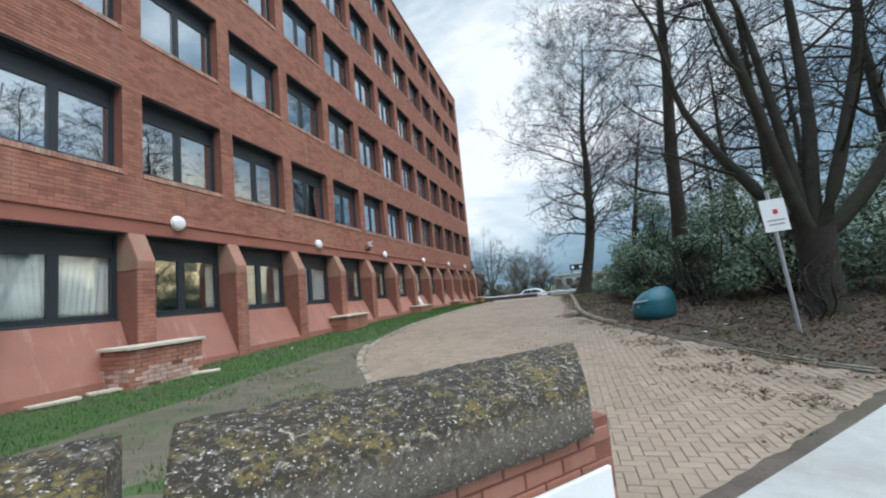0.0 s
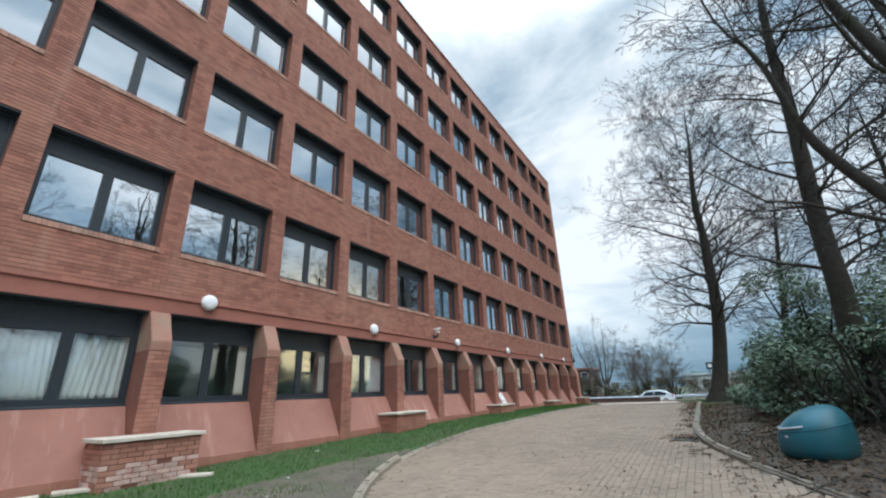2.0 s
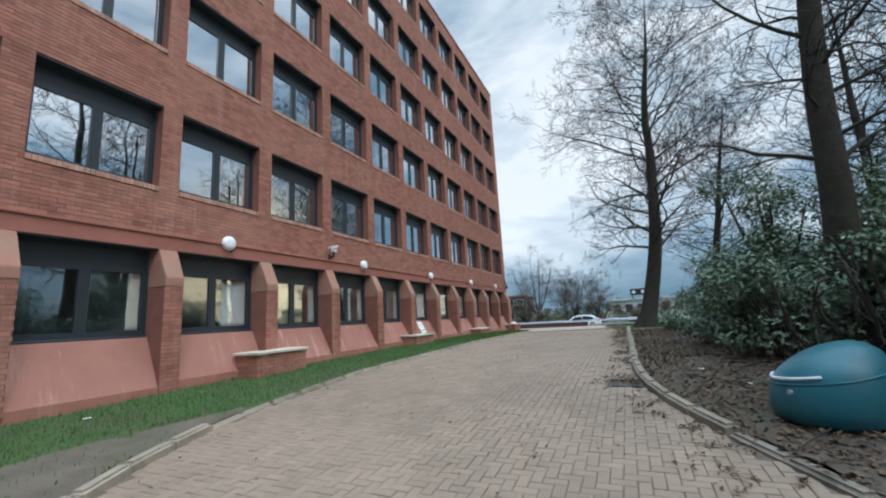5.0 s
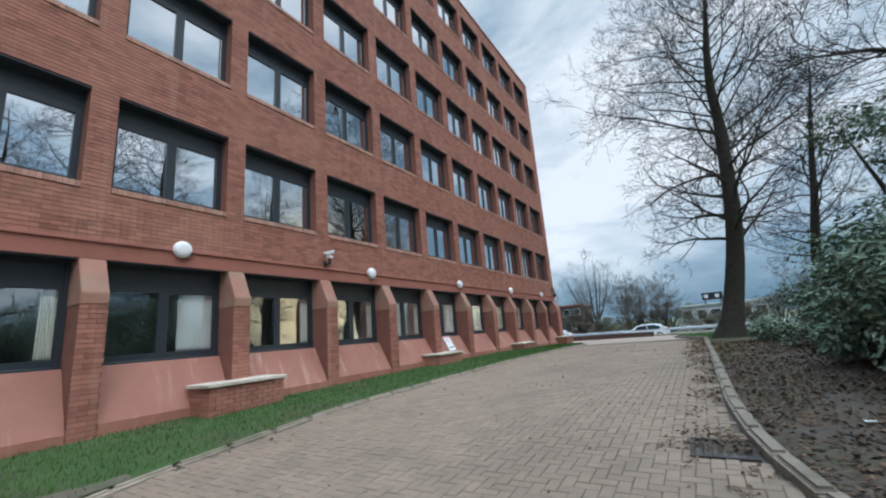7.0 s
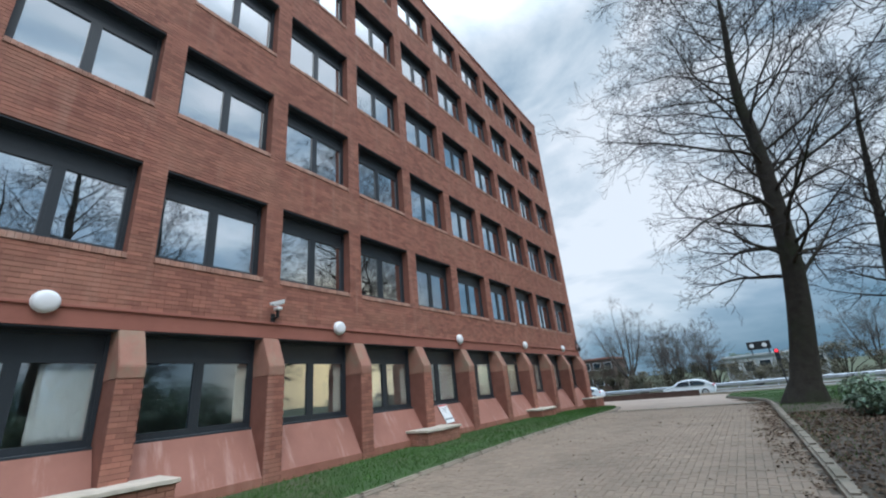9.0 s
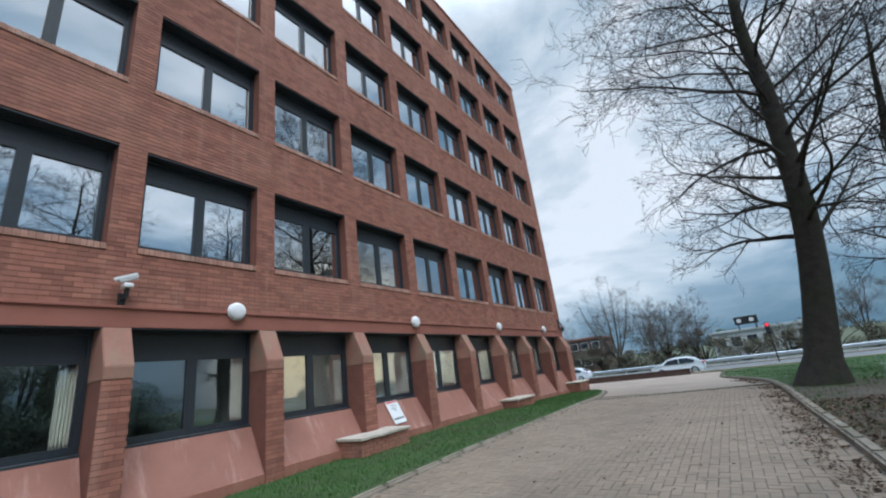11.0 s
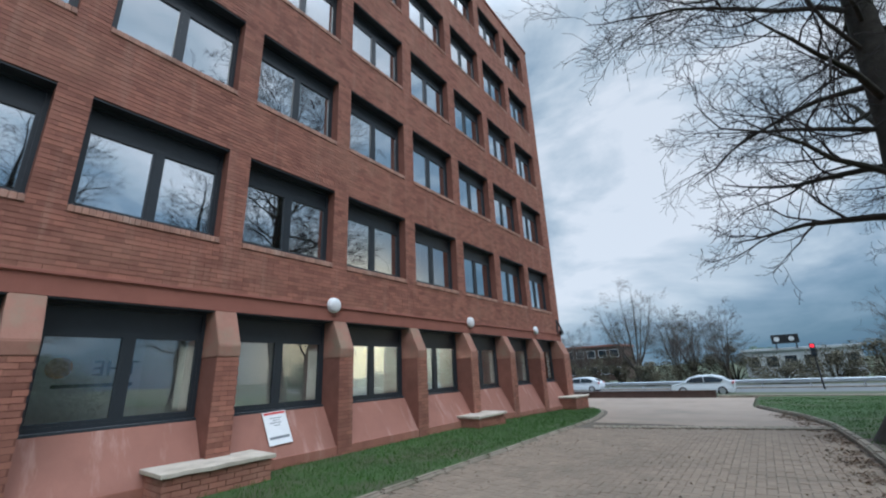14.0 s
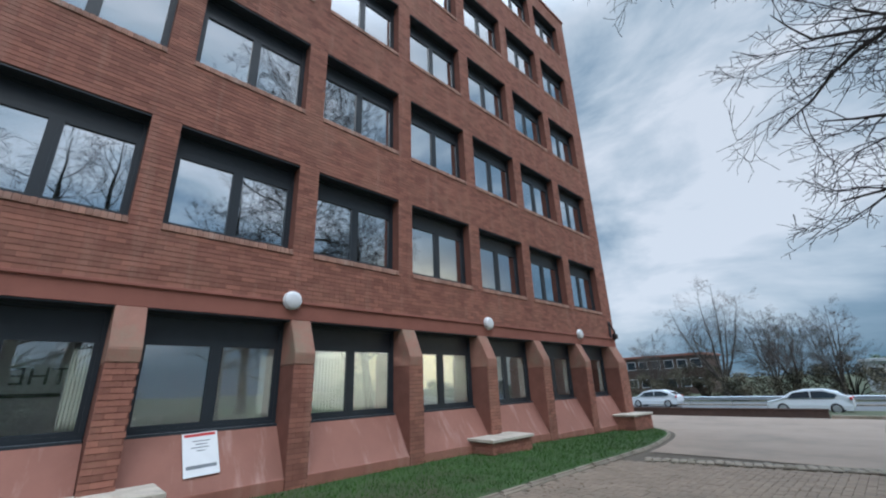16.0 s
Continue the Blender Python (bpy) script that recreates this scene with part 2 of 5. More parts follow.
M_CARWHITE = material("car_paint_white", (0.70, 0.74, 0.78), 0.25, vary=0.03, bump=0.0)
M_CARGREY = material("car_paint_silver", (0.40, 0.44, 0.48), 0.25, vary=0.04, bump=0.0)
M_CARGLASS = material("car_glass", (0.03, 0.04, 0.05), 0.08, vary=0.05, bump=0.0)
M_TAIL = material("tail_lamp_red", (0.45, 0.02, 0.02), 0.3, vary=0.05, bump=0.0)
M_CLAD = material("pale_cladding", (0.55, 0.58, 0.60), 0.6, vary=0.08, bump=0.05)
M_DARKBRICK = material("dark_brick", (0.085, 0.055, 0.045), 0.9, vary=0.3, bump=0.3)
M_HEDGE = material("hedge_leaf", (0.125, 0.112, 0.075), 0.9, vary=0.4, scale=2, fine=9, bump=0.1, pieces="island", spread=0.28)


def moss_stone():
    m = material("mossy_coping", (0.120, 0.104, 0.084), 0.93, vary=0.55, scale=34, fine=120, bump=1.0, dist=0.02)
    t = m.node_tree
    b = t.nodes["Principled BSDF"]
    col = b.inputs["Base Color"].links[0].from_socket
    p = nd(t, "ShaderNodeTexCoord").outputs["Object"]

    def blot(scale, lo, hi, rough=0.65, off=0.0):
        v = nd(t, "ShaderNodeVectorMath", {0: p, 1: (off, off, off)}, operation="ADD").outputs[0]
        n = nd(t, "ShaderNodeTexNoise", {"Vector": v, "Scale": scale, "Detail": 5.0, "Roughness": rough}).outputs[0]
        return ramp(t, n, [(lo, (0, 0, 0)), (hi, (1, 1, 1))])

    # By normal: growth keeps to the top; the front's shade is in its colour.
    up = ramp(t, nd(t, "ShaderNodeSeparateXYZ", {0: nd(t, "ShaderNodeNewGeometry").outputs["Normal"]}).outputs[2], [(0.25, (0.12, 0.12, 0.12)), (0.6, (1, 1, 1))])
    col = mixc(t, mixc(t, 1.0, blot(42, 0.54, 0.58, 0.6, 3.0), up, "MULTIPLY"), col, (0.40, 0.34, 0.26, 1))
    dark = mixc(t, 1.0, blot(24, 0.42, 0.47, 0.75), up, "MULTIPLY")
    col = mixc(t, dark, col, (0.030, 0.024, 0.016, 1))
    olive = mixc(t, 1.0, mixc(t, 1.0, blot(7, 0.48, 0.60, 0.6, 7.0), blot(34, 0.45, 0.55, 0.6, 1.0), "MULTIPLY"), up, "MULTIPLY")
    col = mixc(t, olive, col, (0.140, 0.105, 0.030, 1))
    col = mixc(t, blot(75, 0.64, 0.68, 0.5, 5.0), col, (0.62, 0.60, 0.56, 1))
    t.links.new(col, b.inputs["Base Color"])
    return m


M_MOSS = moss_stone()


def glass_material(name, gloss, rim, tint):
    """Window glass: a clear pane that mirrors a part of what stands before it."""
    m = bpy.data.materials.new(name)
    m.use_nodes = True
    t = m.node_tree
    out = t.nodes["Material Output"]
    t.nodes.remove(t.nodes["Principled BSDF"])
    clear = nd(t, "ShaderNodeBsdfTransparent", {0: (*tint, 1)})
    p = nd(t, "ShaderNodeTexCoord").outputs["Object"]
    wav = nd(t, "ShaderNodeTexNoise", {"Vector": p, "Scale": 1.3, "Detail": 1.0}).outputs[0]
    bump = nd(t, "ShaderNodeBump", {"Height": wav, "Strength": 0.25, "Distance": 0.01})
    mirror = nd(t, "ShaderNodeBsdfGlossy", {"Color": (0.93, 0.97, 1.0, 1), "Roughness": 0.015, "Normal": bump.outputs[0]})
    fres = nd(t, "ShaderNodeLayerWeight", {0: 0.35}).outputs[0]
    f = mth(t, "MULTIPLY_ADD", fres, rim, gloss, clamp=True)
    mix = nd(t, "ShaderNodeMixShader", {0: f, 1: clear.outputs[0], 2: mirror.outputs[0]})
    t.links.new(mix.outputs[0], out.inputs[0])
    return m


M_GLASS = glass_material("office_glass", 0.67, 0.9, (0.62, 0.68, 0.70))
M_GLASS_LOW = glass_material("ground_floor_glass", 0.17, 0.45, (0.90, 0.93, 0.93))


# ---- helpers of this scene ----
def mesh(name, verts, faces, mat, smooth=False):
    me = bpy.data.meshes.new(name)
    me.from_pydata([tuple(map(float, v)) for v in verts], [], faces)
    me.materials.append(mat)
    if smooth:
        me.polygons.foreach_set("use_smooth", [True] * len(me.polygons))
    me.update()
    return me


def child(name, me, parent, at=(0, 0, 0), label="", kind=""):
    ob = new(name, me)
    ob.parent = parent
    ob.location = at
    if label or kind:
        tagged(ob, label, kind=kind)
    return ob


def part(name, bm, mat, parent, label="", at=(0, 0, 0), smooth=False, kind=""):
    me = bpy.data.meshes.new(name)
    bm.to_mesh(me)
    bm.free()
    me.materials.append(mat)
    if smooth:
        me.polygons.foreach_set("use_smooth", [True] * len(me.polygons))
    return child(name, me, parent, at, label, kind)


def empty(name, at, label, category, group="", kind=""):
    ob = new(name)
    ob.location = at
    ob.empty_display_size = 0.2
    return tagged(ob, label, category, group, kind)


def box(bm, x0, y0, z0, x1, y1, z1, bevel=0.0, seg=1):
    r = bmesh.ops.create_cube(bm, size=1.0)
    vs = r["verts"]
    for v in vs:
        v.co = Vector((x0 + (v.co.x + 0.5) * (x1 - x0), y0 + (v.co.y + 0.5) * (y1 - y0), z0 + (v.co.z + 0.5) * (z1 - z0)))
    if bevel:
        es = list({e for v in vs for e in v.link_edges})
        bmesh.ops.bevel(bm, geom=es, offset=bevel, segments=seg, affect="EDGES", profile=0.6)
    return bm


def boxes(*specs, bevel=0.0):
    bm = bmesh.new()
    for s in specs:
        box(bm, *s, bevel=bevel)
    return bm


def prism(profile, axis, a, b):
    """A solid from a closed profile of (u, z), drawn along x or y from a to b."""
    n = len(profile)
    vs = []
    for s in (a, b):
        for u, z in profile:
            vs.append((u, s, z) if axis == "y" else (s, u, z))
    fs = [(i, (i + 1) % n, n + (i + 1) % n, n + i) for i in range(n)]
    fs += [tuple(range(n))[::-1], tuple(range(n, 2 * n))]
    bm = bmesh.new()
    bv = [bm.verts.new(v) for v in vs]
    for fc in fs:
        bm.faces.new([bv[i] for i in fc])
    bmesh.ops.recalc_face_normals(bm, faces=bm.faces)
    return bm


def lathe(bm, prof, seg=24, m=None):
    """Turns a profile of (radius, z) about z."""
    rings = []
    for r, z in prof:
        ring = []
        for i in range(seg):
            a = 2 * math.pi * i / seg
            v = Vector((r * math.cos(a), r * math.sin(a), z))
            ring.append(bm.verts.new(m @ v if m else v))
        rings.append(ring)
    for a, b in zip(rings, rings[1:]):
        for i in range(seg):
            bm.faces.new((a[i], a[(i + 1) % seg], b[(i + 1) % seg], b[i]))
    for ring in (rings[0][::-1], rings[-1]):
        bm.faces.new(ring)
    return bm


def tube(bm, p, q, r0, r1, seg=10):
    p, q = Vector(p), Vector(q)
    m = Matrix.Translation(p) @ (q - p).to_track_quat("Z", "Y").to_matrix().to_4x4()
    return lathe(bm, [(r0, 0), (r1, (q - p).length)], seg, m)


def interp(x, table):
    return float(np.interp(x, [a for a, _ in table], [b for _, b in table]))


# ---- lie of the land ----
PAVE_Z = [(-40, -0.1), (0, -0.02), (4, 0.03), (7, 0.12), (10, 0.33), (13.4, 0.54), (20, 0.68), (27, 0.66), (36, 0.42), (43, 0.32), (43.8, 0.28), (45, -0.25), (80, -0.25)]
WALL_Z = [(-12, 0.30), (0, 0.36), (6, 0.42), (12, 0.58), (20, 0.70), (27, 0.70), (36, 0.46)]
KERB_L = [(-6, -8.5), (2.4, -0.75), (2.6, -1.2), (5.86, -2.93), (7.08, -3.84), (8.3, -4.6), (10.1, -5.18), (13, -5.3), (20, -5.1), (27, -5.1), (30.2, -5.3), (33, -5.85), (34.6, -6.4), (35.8, -7.3), (36.3, -8.3)]
KERB_R = [(4.6, 4.6), (5.8, 3.5), (6.6, 2.85), (7.96, 2.36), (8.5, 1.9), (9.3, 1.54), (10.1, 1.14), (11.3, 0.62), (12.4, 0.33), (14, 0.20), (18, 0.16), (23, 0.08), (27, 0.04), (30, -0.03), (32.5, -0.4), (34.5, -0.95), (37, -1.6)]


def pave_z(y):
    return interp(y, PAVE_Z)


def kerb_l(y):
    return sum(interp(y + d, KERB_L) for d in (-0.7, -0.35, 0, 0.35, 0.7)) / 5 if y > 3.6 else interp(y, KERB_L)


def kerb_r(y):
    return sum(interp(y + d, KERB_R) for d in (-0.6, -0.3, 0, 0.3, 0.6)) / 5 if y > 5.4 else interp(y, KERB_R)


X_FACE = -8.00                                # face of the brickwork
X_GLASS, X_UP, X_PIER = X_FACE - 0.305, X_FACE - 0.255, X_FACE + 0.27     # ground-floor frames, upper frames, buttress fronts


def ground_z(x, y):
    """Height of the finished surface."""
    p = pave_z(y)
    if x < kerb_l(y) and y < 36.3:
        w = min(1.0, max(0.0, (kerb_l(y) - x) / max(0.3, kerb_l(y) - X_FACE - 0.3)))
        return (p + interp(y, [(8.5, 0.07), (10, 0.035)])) * (1 - w) + interp(y, WALL_Z) * w
    if x > kerb_r(y) and y > 4.6:
        d = x - kerb_r(y)
        bank = interp(y, [(20, 0.035), (26, 0.01)])
        return p + 0.035 + min(0.35, bank * d) + 0.05 * min(1, d) * noise.noise((x * 0.8, y * 0.8, 0))
    return p


def sheet(name, x0, x1, ys, nx, mat, lift=0.0, rough=0.0, smooth=True):
    """A strip of ground between two edges given as functions of y."""
    vs, fs = [], []
    for y in ys:
        a, b = x0(y), x1(y)
        for i in range(nx + 1):
            x = a + (b - a) * i / nx
            vs.append((x, y, ground_z(min(max(x, a + 1e-4), b - 1e-4), y) + lift + rough * noise.noise((x * 3, y * 3, 1.0))))
    for j in range(len(ys) - 1):
        for i in range(nx):
            k = j * (nx + 1) + i
            fs.append((k, k + 1, k + nx + 2, k + nx + 1))
    return new(name, mesh(name, vs, fs, mat, smooth))


# ---- ground ----
def make_ground():
    far = 900.0
    edges = [-far, -300, -120, -60, -30, -12, -6, 0, 6, 12, 30, 60, 120, 300, far]
    vs, fs = [], []
    ex = [e for e in edges]
    ey = [-far, -300, -120, -40, -10, 0, 4, 10, 16, 22, 30, 36, 43, 60, 90, 150, 300, far]
    for y in ey:
        for x in ex:
            vs.append((x, y, pave_z(y) - 0.12))
    n = len(ex)
    for j in range(len(ey) - 1):
        for i in range(n - 1):
            fs.append((j * n + i, j * n + i + 1, (j + 1) * n + i + 1, (j + 1) * n + i))
    tagged(new("ground", mesh("ground", vs, fs, M_GROUND)), "rough grassy ground reaching to the horizon", "ground", kind="structure")
    ys = [-6 + 0.3 * i for i in range(141)]
    tagged(sheet("lawn", lambda y: X_FACE - 0.2, lambda y: kerb_l(y) - (0.15 if y < 8.6 else 0.10), [y for y in ys if y <= 36.2], 16, M_LAWN, 0, 0.02), "strip of green grass along the brick building", "lawn", kind="structure")
    tagged(sheet("woodland_floor", lambda y: kerb_r(y) + (0.15 if y < 11 else 0.11), lambda y: 16.0, [4.7 + 0.25 * i for i in range(94)], 36, M_SOIL, 0, 0.06), "dark soil with dead leaves under the trees", "soil", kind="structure")
    tagged(sheet("verge", lambda y: kerb_r(y) + 0.13, lambda y: 30.0, [27.9 + 0.4 * i for i in range(38)], 30, M_LAWN, 0.01, 0.03), "grass verge beside the drive", "grass", kind="structure")
    # bare trampled earth where the lawn meets the drive's bend
    tagged(sheet("bare_earth", lambda y: kerb_l(y) - interp(y, [(-6, 0.5), (0, 3.2), (2.3, 4.4), (6, 2.6), (8, 1.4), (9.3, 0.7), (10.6, 0.17), (13, 0.13)]), lambda y: kerb_l(y) - (0.14 if y < 8.6 else 0.11),
                 [-5.9 + 0.25 * i for i in range(66)], 10, M_MUD, 0.008, 0.02), "trampled bare earth beside the kerb", "soil", kind="structure")


def make_drive():
    ys = [2.0 + 0.4 * i for i in range(104)]
    ob = sheet("drive", lambda y: (kerb_l(y) if 2.6 < y < 36.2 else (-1.2 if y <= 2.6 else -30.0)), lambda y: (kerb_r(y) if y > 4.6 else 9.0), ys, 14, M_JOINT, -0.012)
    return tagged(ob, "block-paved drive of grey-brown pavers", "paving", kind="structure")


# ---- the office building ----
BAY, Y_R, K0, K1 = 2.417, 10.39, -7, 10
OPEN_W = 2.015
SILLS = [4.56 + 3.05 * i for i in range(5)]
OPEN_H = 1.735
ROOF = 19.45
Y_END = 35.3
Y_START = Y_R + BAY * K0 - OPEN_W - 0.5
GF_HEAD, BAND_TOP, GF_SILL = 3.285, 3.605, 1.62
PIER_Y, PIER_W = 0.075, 0.36           # ground-floor buttress: start past each window's end, and width
DEPTH = 14.0


def ring_mesh(name, y0, z0, y1, z1, w, x0, x1, mat):
    """A rectangular frame of one piece, w wide, from x0 to x1."""
    vs = []
    for x in (x0, x1):
        vs += [(x, y0, z0), (x, y1, z0), (x, y1, z1), (x, y0, z1), (x, y0 + w, z0 + w), (x, y1 - w, z0 + w), (x, y1 - w, z1 - w), (x, y0 + w, z1 - w)]
    fs = []
    for i in range(4):
        j = (i + 1) % 4
        fs += [(i, 4 + i, 4 + j, j), (8 + i, 8 + j, 12 + j, 12 + i), (i, j, 8 + j, 8 + i), (4 + i, 12 + i, 12 + j, 4 + j)]
    return mesh(name, vs, fs, mat)


def solid(name, spec, mat, bevel=0.0):
    bm = boxes(spec, bevel=bevel)
    me = bpy.data.meshes.new(name)
    bm.to_mesh(me)
    bm.free()
    me.materials.append(mat)
    return me


def window_set(width, height, top, glass, name, depth):
    """Meshes of a two-light window in the plane x = 0, from y = -width to 0 and z = 0 up: the outer frame, then its parts and their places."""
    f, d, s, m = 0.055, 0.06, 0.050, 0.035
    hi, mid = height - top, -width / 2
    outer = ring_mesh(name, -width, 0, 0, height, f, -d, 0.02, M_FRAME)
    half = (width - 2 * f - 2 * m) / 2
    lo, up = f, hi - f / 2
    parts = [("transom", solid("transom", (-d, -width + f, hi - f / 2, 0.004, -f, hi + f / 2), M_FRAME), (0, 0, 0)),
             ("mullion", solid("mullion", (-d - 0.01, mid - m, f, 0.012, mid + m, hi - f / 2), M_FRAME), (0, 0, 0)),
             ("panel", solid("panel", (-0.045, -width + f, hi + f / 2, -0.02, -f, height - f), M_PANEL), (0, 0, 0))]
    parts.append(("soffit", solid("soffit", (0.021, -width + 0.003, height - 0.012, depth, -0.003, height + 0.012), M_PANEL), (0, 0, 0)))
    sash = ring_mesh("sash", 0, 0, half, up - lo, s, -0.05, 0.008, M_FRAME)
    pane = solid("pane", (-0.030, s, s, -0.024, half - s, up - lo - s), glass)
    for y in (-width + f, mid + m):
        parts.append(("sash", sash, (0, y, lo)))
        parts.append(("pane", pane, (0, y, lo)))
    return outer, parts


def make_building():
    b = empty("office_building", (X_FACE, Y_END, 0.4), "six-storey red brick office block with deep-set windows", "building")
    base = Vector(b.location)

    def add(name, bm, mat, label=""):
        ob = part(name, bm, mat, b, label)
        ob.location = -base
        return ob

    xi = X_FACE - 0.011        # mortar face, bricks stand proud of it
    back = X_GLASS - 0.10
    # spandrels
    levels = [(BAND_TOP, SILLS[0] - 0.12)] + [(SILLS[i] + OPEN_H, SILLS[i + 1] - 0.12) for i in range(4)] + [(SILLS[4] + OPEN_H, ROOF - 0.12)]
    walls = []
    for z0, z1 in levels:
        walls.append(add("wall", boxes((back, Y_START, z0, xi, Y_END, z1)), M_MORTAR, "red brick spandrel"))
    # piers of the upper floors
    piers = []
    for s in SILLS:
        for k in range(K0 - 1, K1 + 1):
            y0 = Y_R + BAY * k
            y1 = y0 + BAY - OPEN_W if k < K1 else Y_END
            if k == K0 - 1:
                y0 = Y_START
            ob = add("pier", boxes((back, y0, s - 0.12, xi, y1, s + OPEN_H)), M_MORTAR)
            piers.append((y0, y1, s - 0.12, s + OPEN_H, ob))
    add("coping", boxes((back - 0.05, Y_START, ROOF - 0.12, X_FACE + 0.04, Y_END + 0.04, ROOF), bevel=0.01), M_BAND)
    # ground-floor lintel band with its shadow ledge
    add("lintel_band", boxes((back, Y_START, GF_HEAD, X_FACE - 0.004, Y_END, BAND_TOP - 0.045)), M_BAND, "smooth red lintel band")
    add("ledge", boxes((back, Y_START, BAND_TOP - 0.045, X_FACE + 0.030, Y_END + 0.02, BAND_TOP), bevel=0.006), M_BAND)
    # end walls, rear, roof
    add("end_wall", boxes((X_FACE - DEPTH, Y_END - 0.3, 0.0, back - 0.002, Y_END, ROOF)), M_BRICK)
    add("end_wall", boxes((X_FACE - DEPTH, Y_START, 0.0, back - 0.002, Y_START + 0.3, ROOF)), M_BRICK)
    add("rear_wall", boxes((X_FACE - DEPTH - 0.3, Y_START, 0.0, X_FACE - DEPTH - 0.002, Y_END, ROOF)), M_BRICK)
    add("roof", boxes((X_FACE - DEPTH, Y_START + 0.3, ROOF - 0.4, back - 0.004, Y_END - 0.3, ROOF - 0.15)), M_ASPHALT)
    # rooms
    for i, z in enumerate([0.75] + [s - 0.75 for s in SILLS]):
        add("floor_slab", boxes((X_FACE - DEPTH + 0.01, Y_START + 0.31, z - 0.4, back - 0.006, Y_END - 0.31, z)), M_CARPET)
        top = (SILLS[i] - 1.17) if i < 5 else ROOF - 0.42
        add("room_ceiling", boxes((X_FACE - DEPTH + 0.01, Y_START + 0.31, top - 0.03, back - 0.008, Y_END - 0.31, top)), M_ROOM)
        add("room_wall", boxes((-13.6, Y_START + 0.31, z + 0.002, -13.45, Y_END - 0.31, top - 0.032)), M_ROOM)
        for k in range(K0 + 1, K1 + 1, 3):
            y = Y_R + BAY * k + 0.19
            add("partition", boxes((-13.44, y - 0.05, z + 0.002, back - 0.02, y + 0.05, top - 0.032)), M_ROOM)
    # ground-floor piers: brick shaft, sloping shoulder, aprons
    xf = X_PIER
    gf_piers = []
    for k in range(K0 - 1, K1 + 1):
        y0 = Y_R + BAY * k + PIER_Y
        y1 = y0 + PIER_W
        if k == K1:
            y1 = Y_END
        if k == K0 - 1:
            y0, y1 = Y_START, Y_START + 0.5
        g = ground_z(X_FACE + 0.4, min(max((y0 + y1) / 2, 2.7), 36)) - 0.25
        shaft = add("buttress", boxes((back, y0 + 0.008, g, xf - 0.011, y1 - 0.008, 2.52)), M_MORTAR, "projecting brick buttress")
        cap = prism([(back, 2.52), (xf + 0.004, 2.52), (xf + 0.004, 2.70), (X_FACE + 0.003, GF_HEAD - 0.002), (back, GF_HEAD - 0.002)], "y", y0, y1)
        bmesh.ops.bevel(cap, geom=list(cap.edges), offset=0.012, segments=2, affect="EDGES")
        add("buttress_cap", cap, M_PIERCAP, "weathered sloping concrete shoulder")
        gf_piers.append((y0, y1, g, 2.52, shaft))
    for k in range(K0, K1 + 1):
        y1 = Y_R + BAY * k + PIER_Y
        y0 = y1 - BAY + PIER_W
        if k == K0:
            y0 = Y_START + 0.5
        g = ground_z(X_FACE + 0.4, min(max((y0 + y1) / 2, 2.7), 36))
        ap = prism([(back, g - 0.2), (xf - 0.03, g - 0.2), (xf - 0.03, g + 0.17), (xf - 0.05, g + 0.17), (X_GLASS + 0.10, GF_SILL - 0.04), (back, GF_SILL - 0.04)], "y", y0 + 0.001, y1 - 0.001)
        add("apron", ap, M_RENDER, "sloping pink-red rendered apron")
        add("plinth_course", boxes((xf - 0.10, y0 + 0.002, g - 0.2, xf - 0.022, y1 - 0.002, g + 0.165), bevel=0.006), M_BRICK)
    # windows
    up = window_set(OPEN_W, OPEN_H - 0.035, 0.365, M_GLASS, "upper_window", X_FACE - X_UP - 0.02)
    lowm = window_set(BAY - PIER_W, GF_HEAD - GF_SILL - 0.014, 0.385, M_GLASS_LOW, "low_window", X_FACE - X_GLASS - 0.02)
    # sills of bricks on edge, sloping outwards
    sill_bm = bmesh.new()
    rng_s, n_s = random.Random(7), 26
    for i in range(n_s):
        a = -OPEN_W + 0.003 + (OPEN_W - 0.006) * i / n_s
        out, lift = rng_s.uniform(-0.004, 0.006), rng_s.uniform(-0.003, 0.003)
        before = set(sill_bm.verts)
        box(sill_bm, 0.0, a + 0.004, -0.125, X_FACE - X_UP + 0.016 + out, a + (OPEN_W - 0.006) / n_s - 0.004, lift, bevel=0.006)
        for v in set(sill_bm.verts) - before:
            if v.co.x > 0.15 and v.co.z > -0.02:
                v.co.z -= 0.022
    box(sill_bm, 0.0, -OPEN_W + 0.002, -0.122, X_FACE - X_UP + 0.006, -0.002, -0.030)
    me_s = bpy.data.meshes.new("sill")
    sill_bm.to_mesh(me_s)
    sill_bm.free()
    me_s.materials.append(M_SILL)
    ls = boxes((-0.02, -(BAY - PIER_W), -0.05, 0.10, 0.0, 0.0), bevel=0.008)
    me_ls = bpy.data.meshes.new("low_sill")
    ls.to_mesh(me_ls)
    ls.free()
    me_ls.materials.append(M_FRAME)
    for row in range(6):
        fm, parts = lowm if row == 0 else up
        for k in range(K0, K1 + 1):
            y = Y_R + BAY * k + (PIER_Y if row == 0 else 0)
            z = GF_SILL if row == 0 else SILLS[row - 1] + 0.01
            w = child("window", fm, b, Vector((X_GLASS if row == 0 else X_UP, y, z)) - base)
            for nm, me, at in parts:
                ob = child(nm, me, w, at)
                if nm == "pane":
                    ob.visible_shadow = False
            child("sill", me_ls if row == 0 else me_s, w)
    return b, walls, piers, gf_piers, levels


make_ground()
DRIVE = make_drive()
BUILDING, WALLS, PIERS, GF_PIERS, LEVELS = make_building()


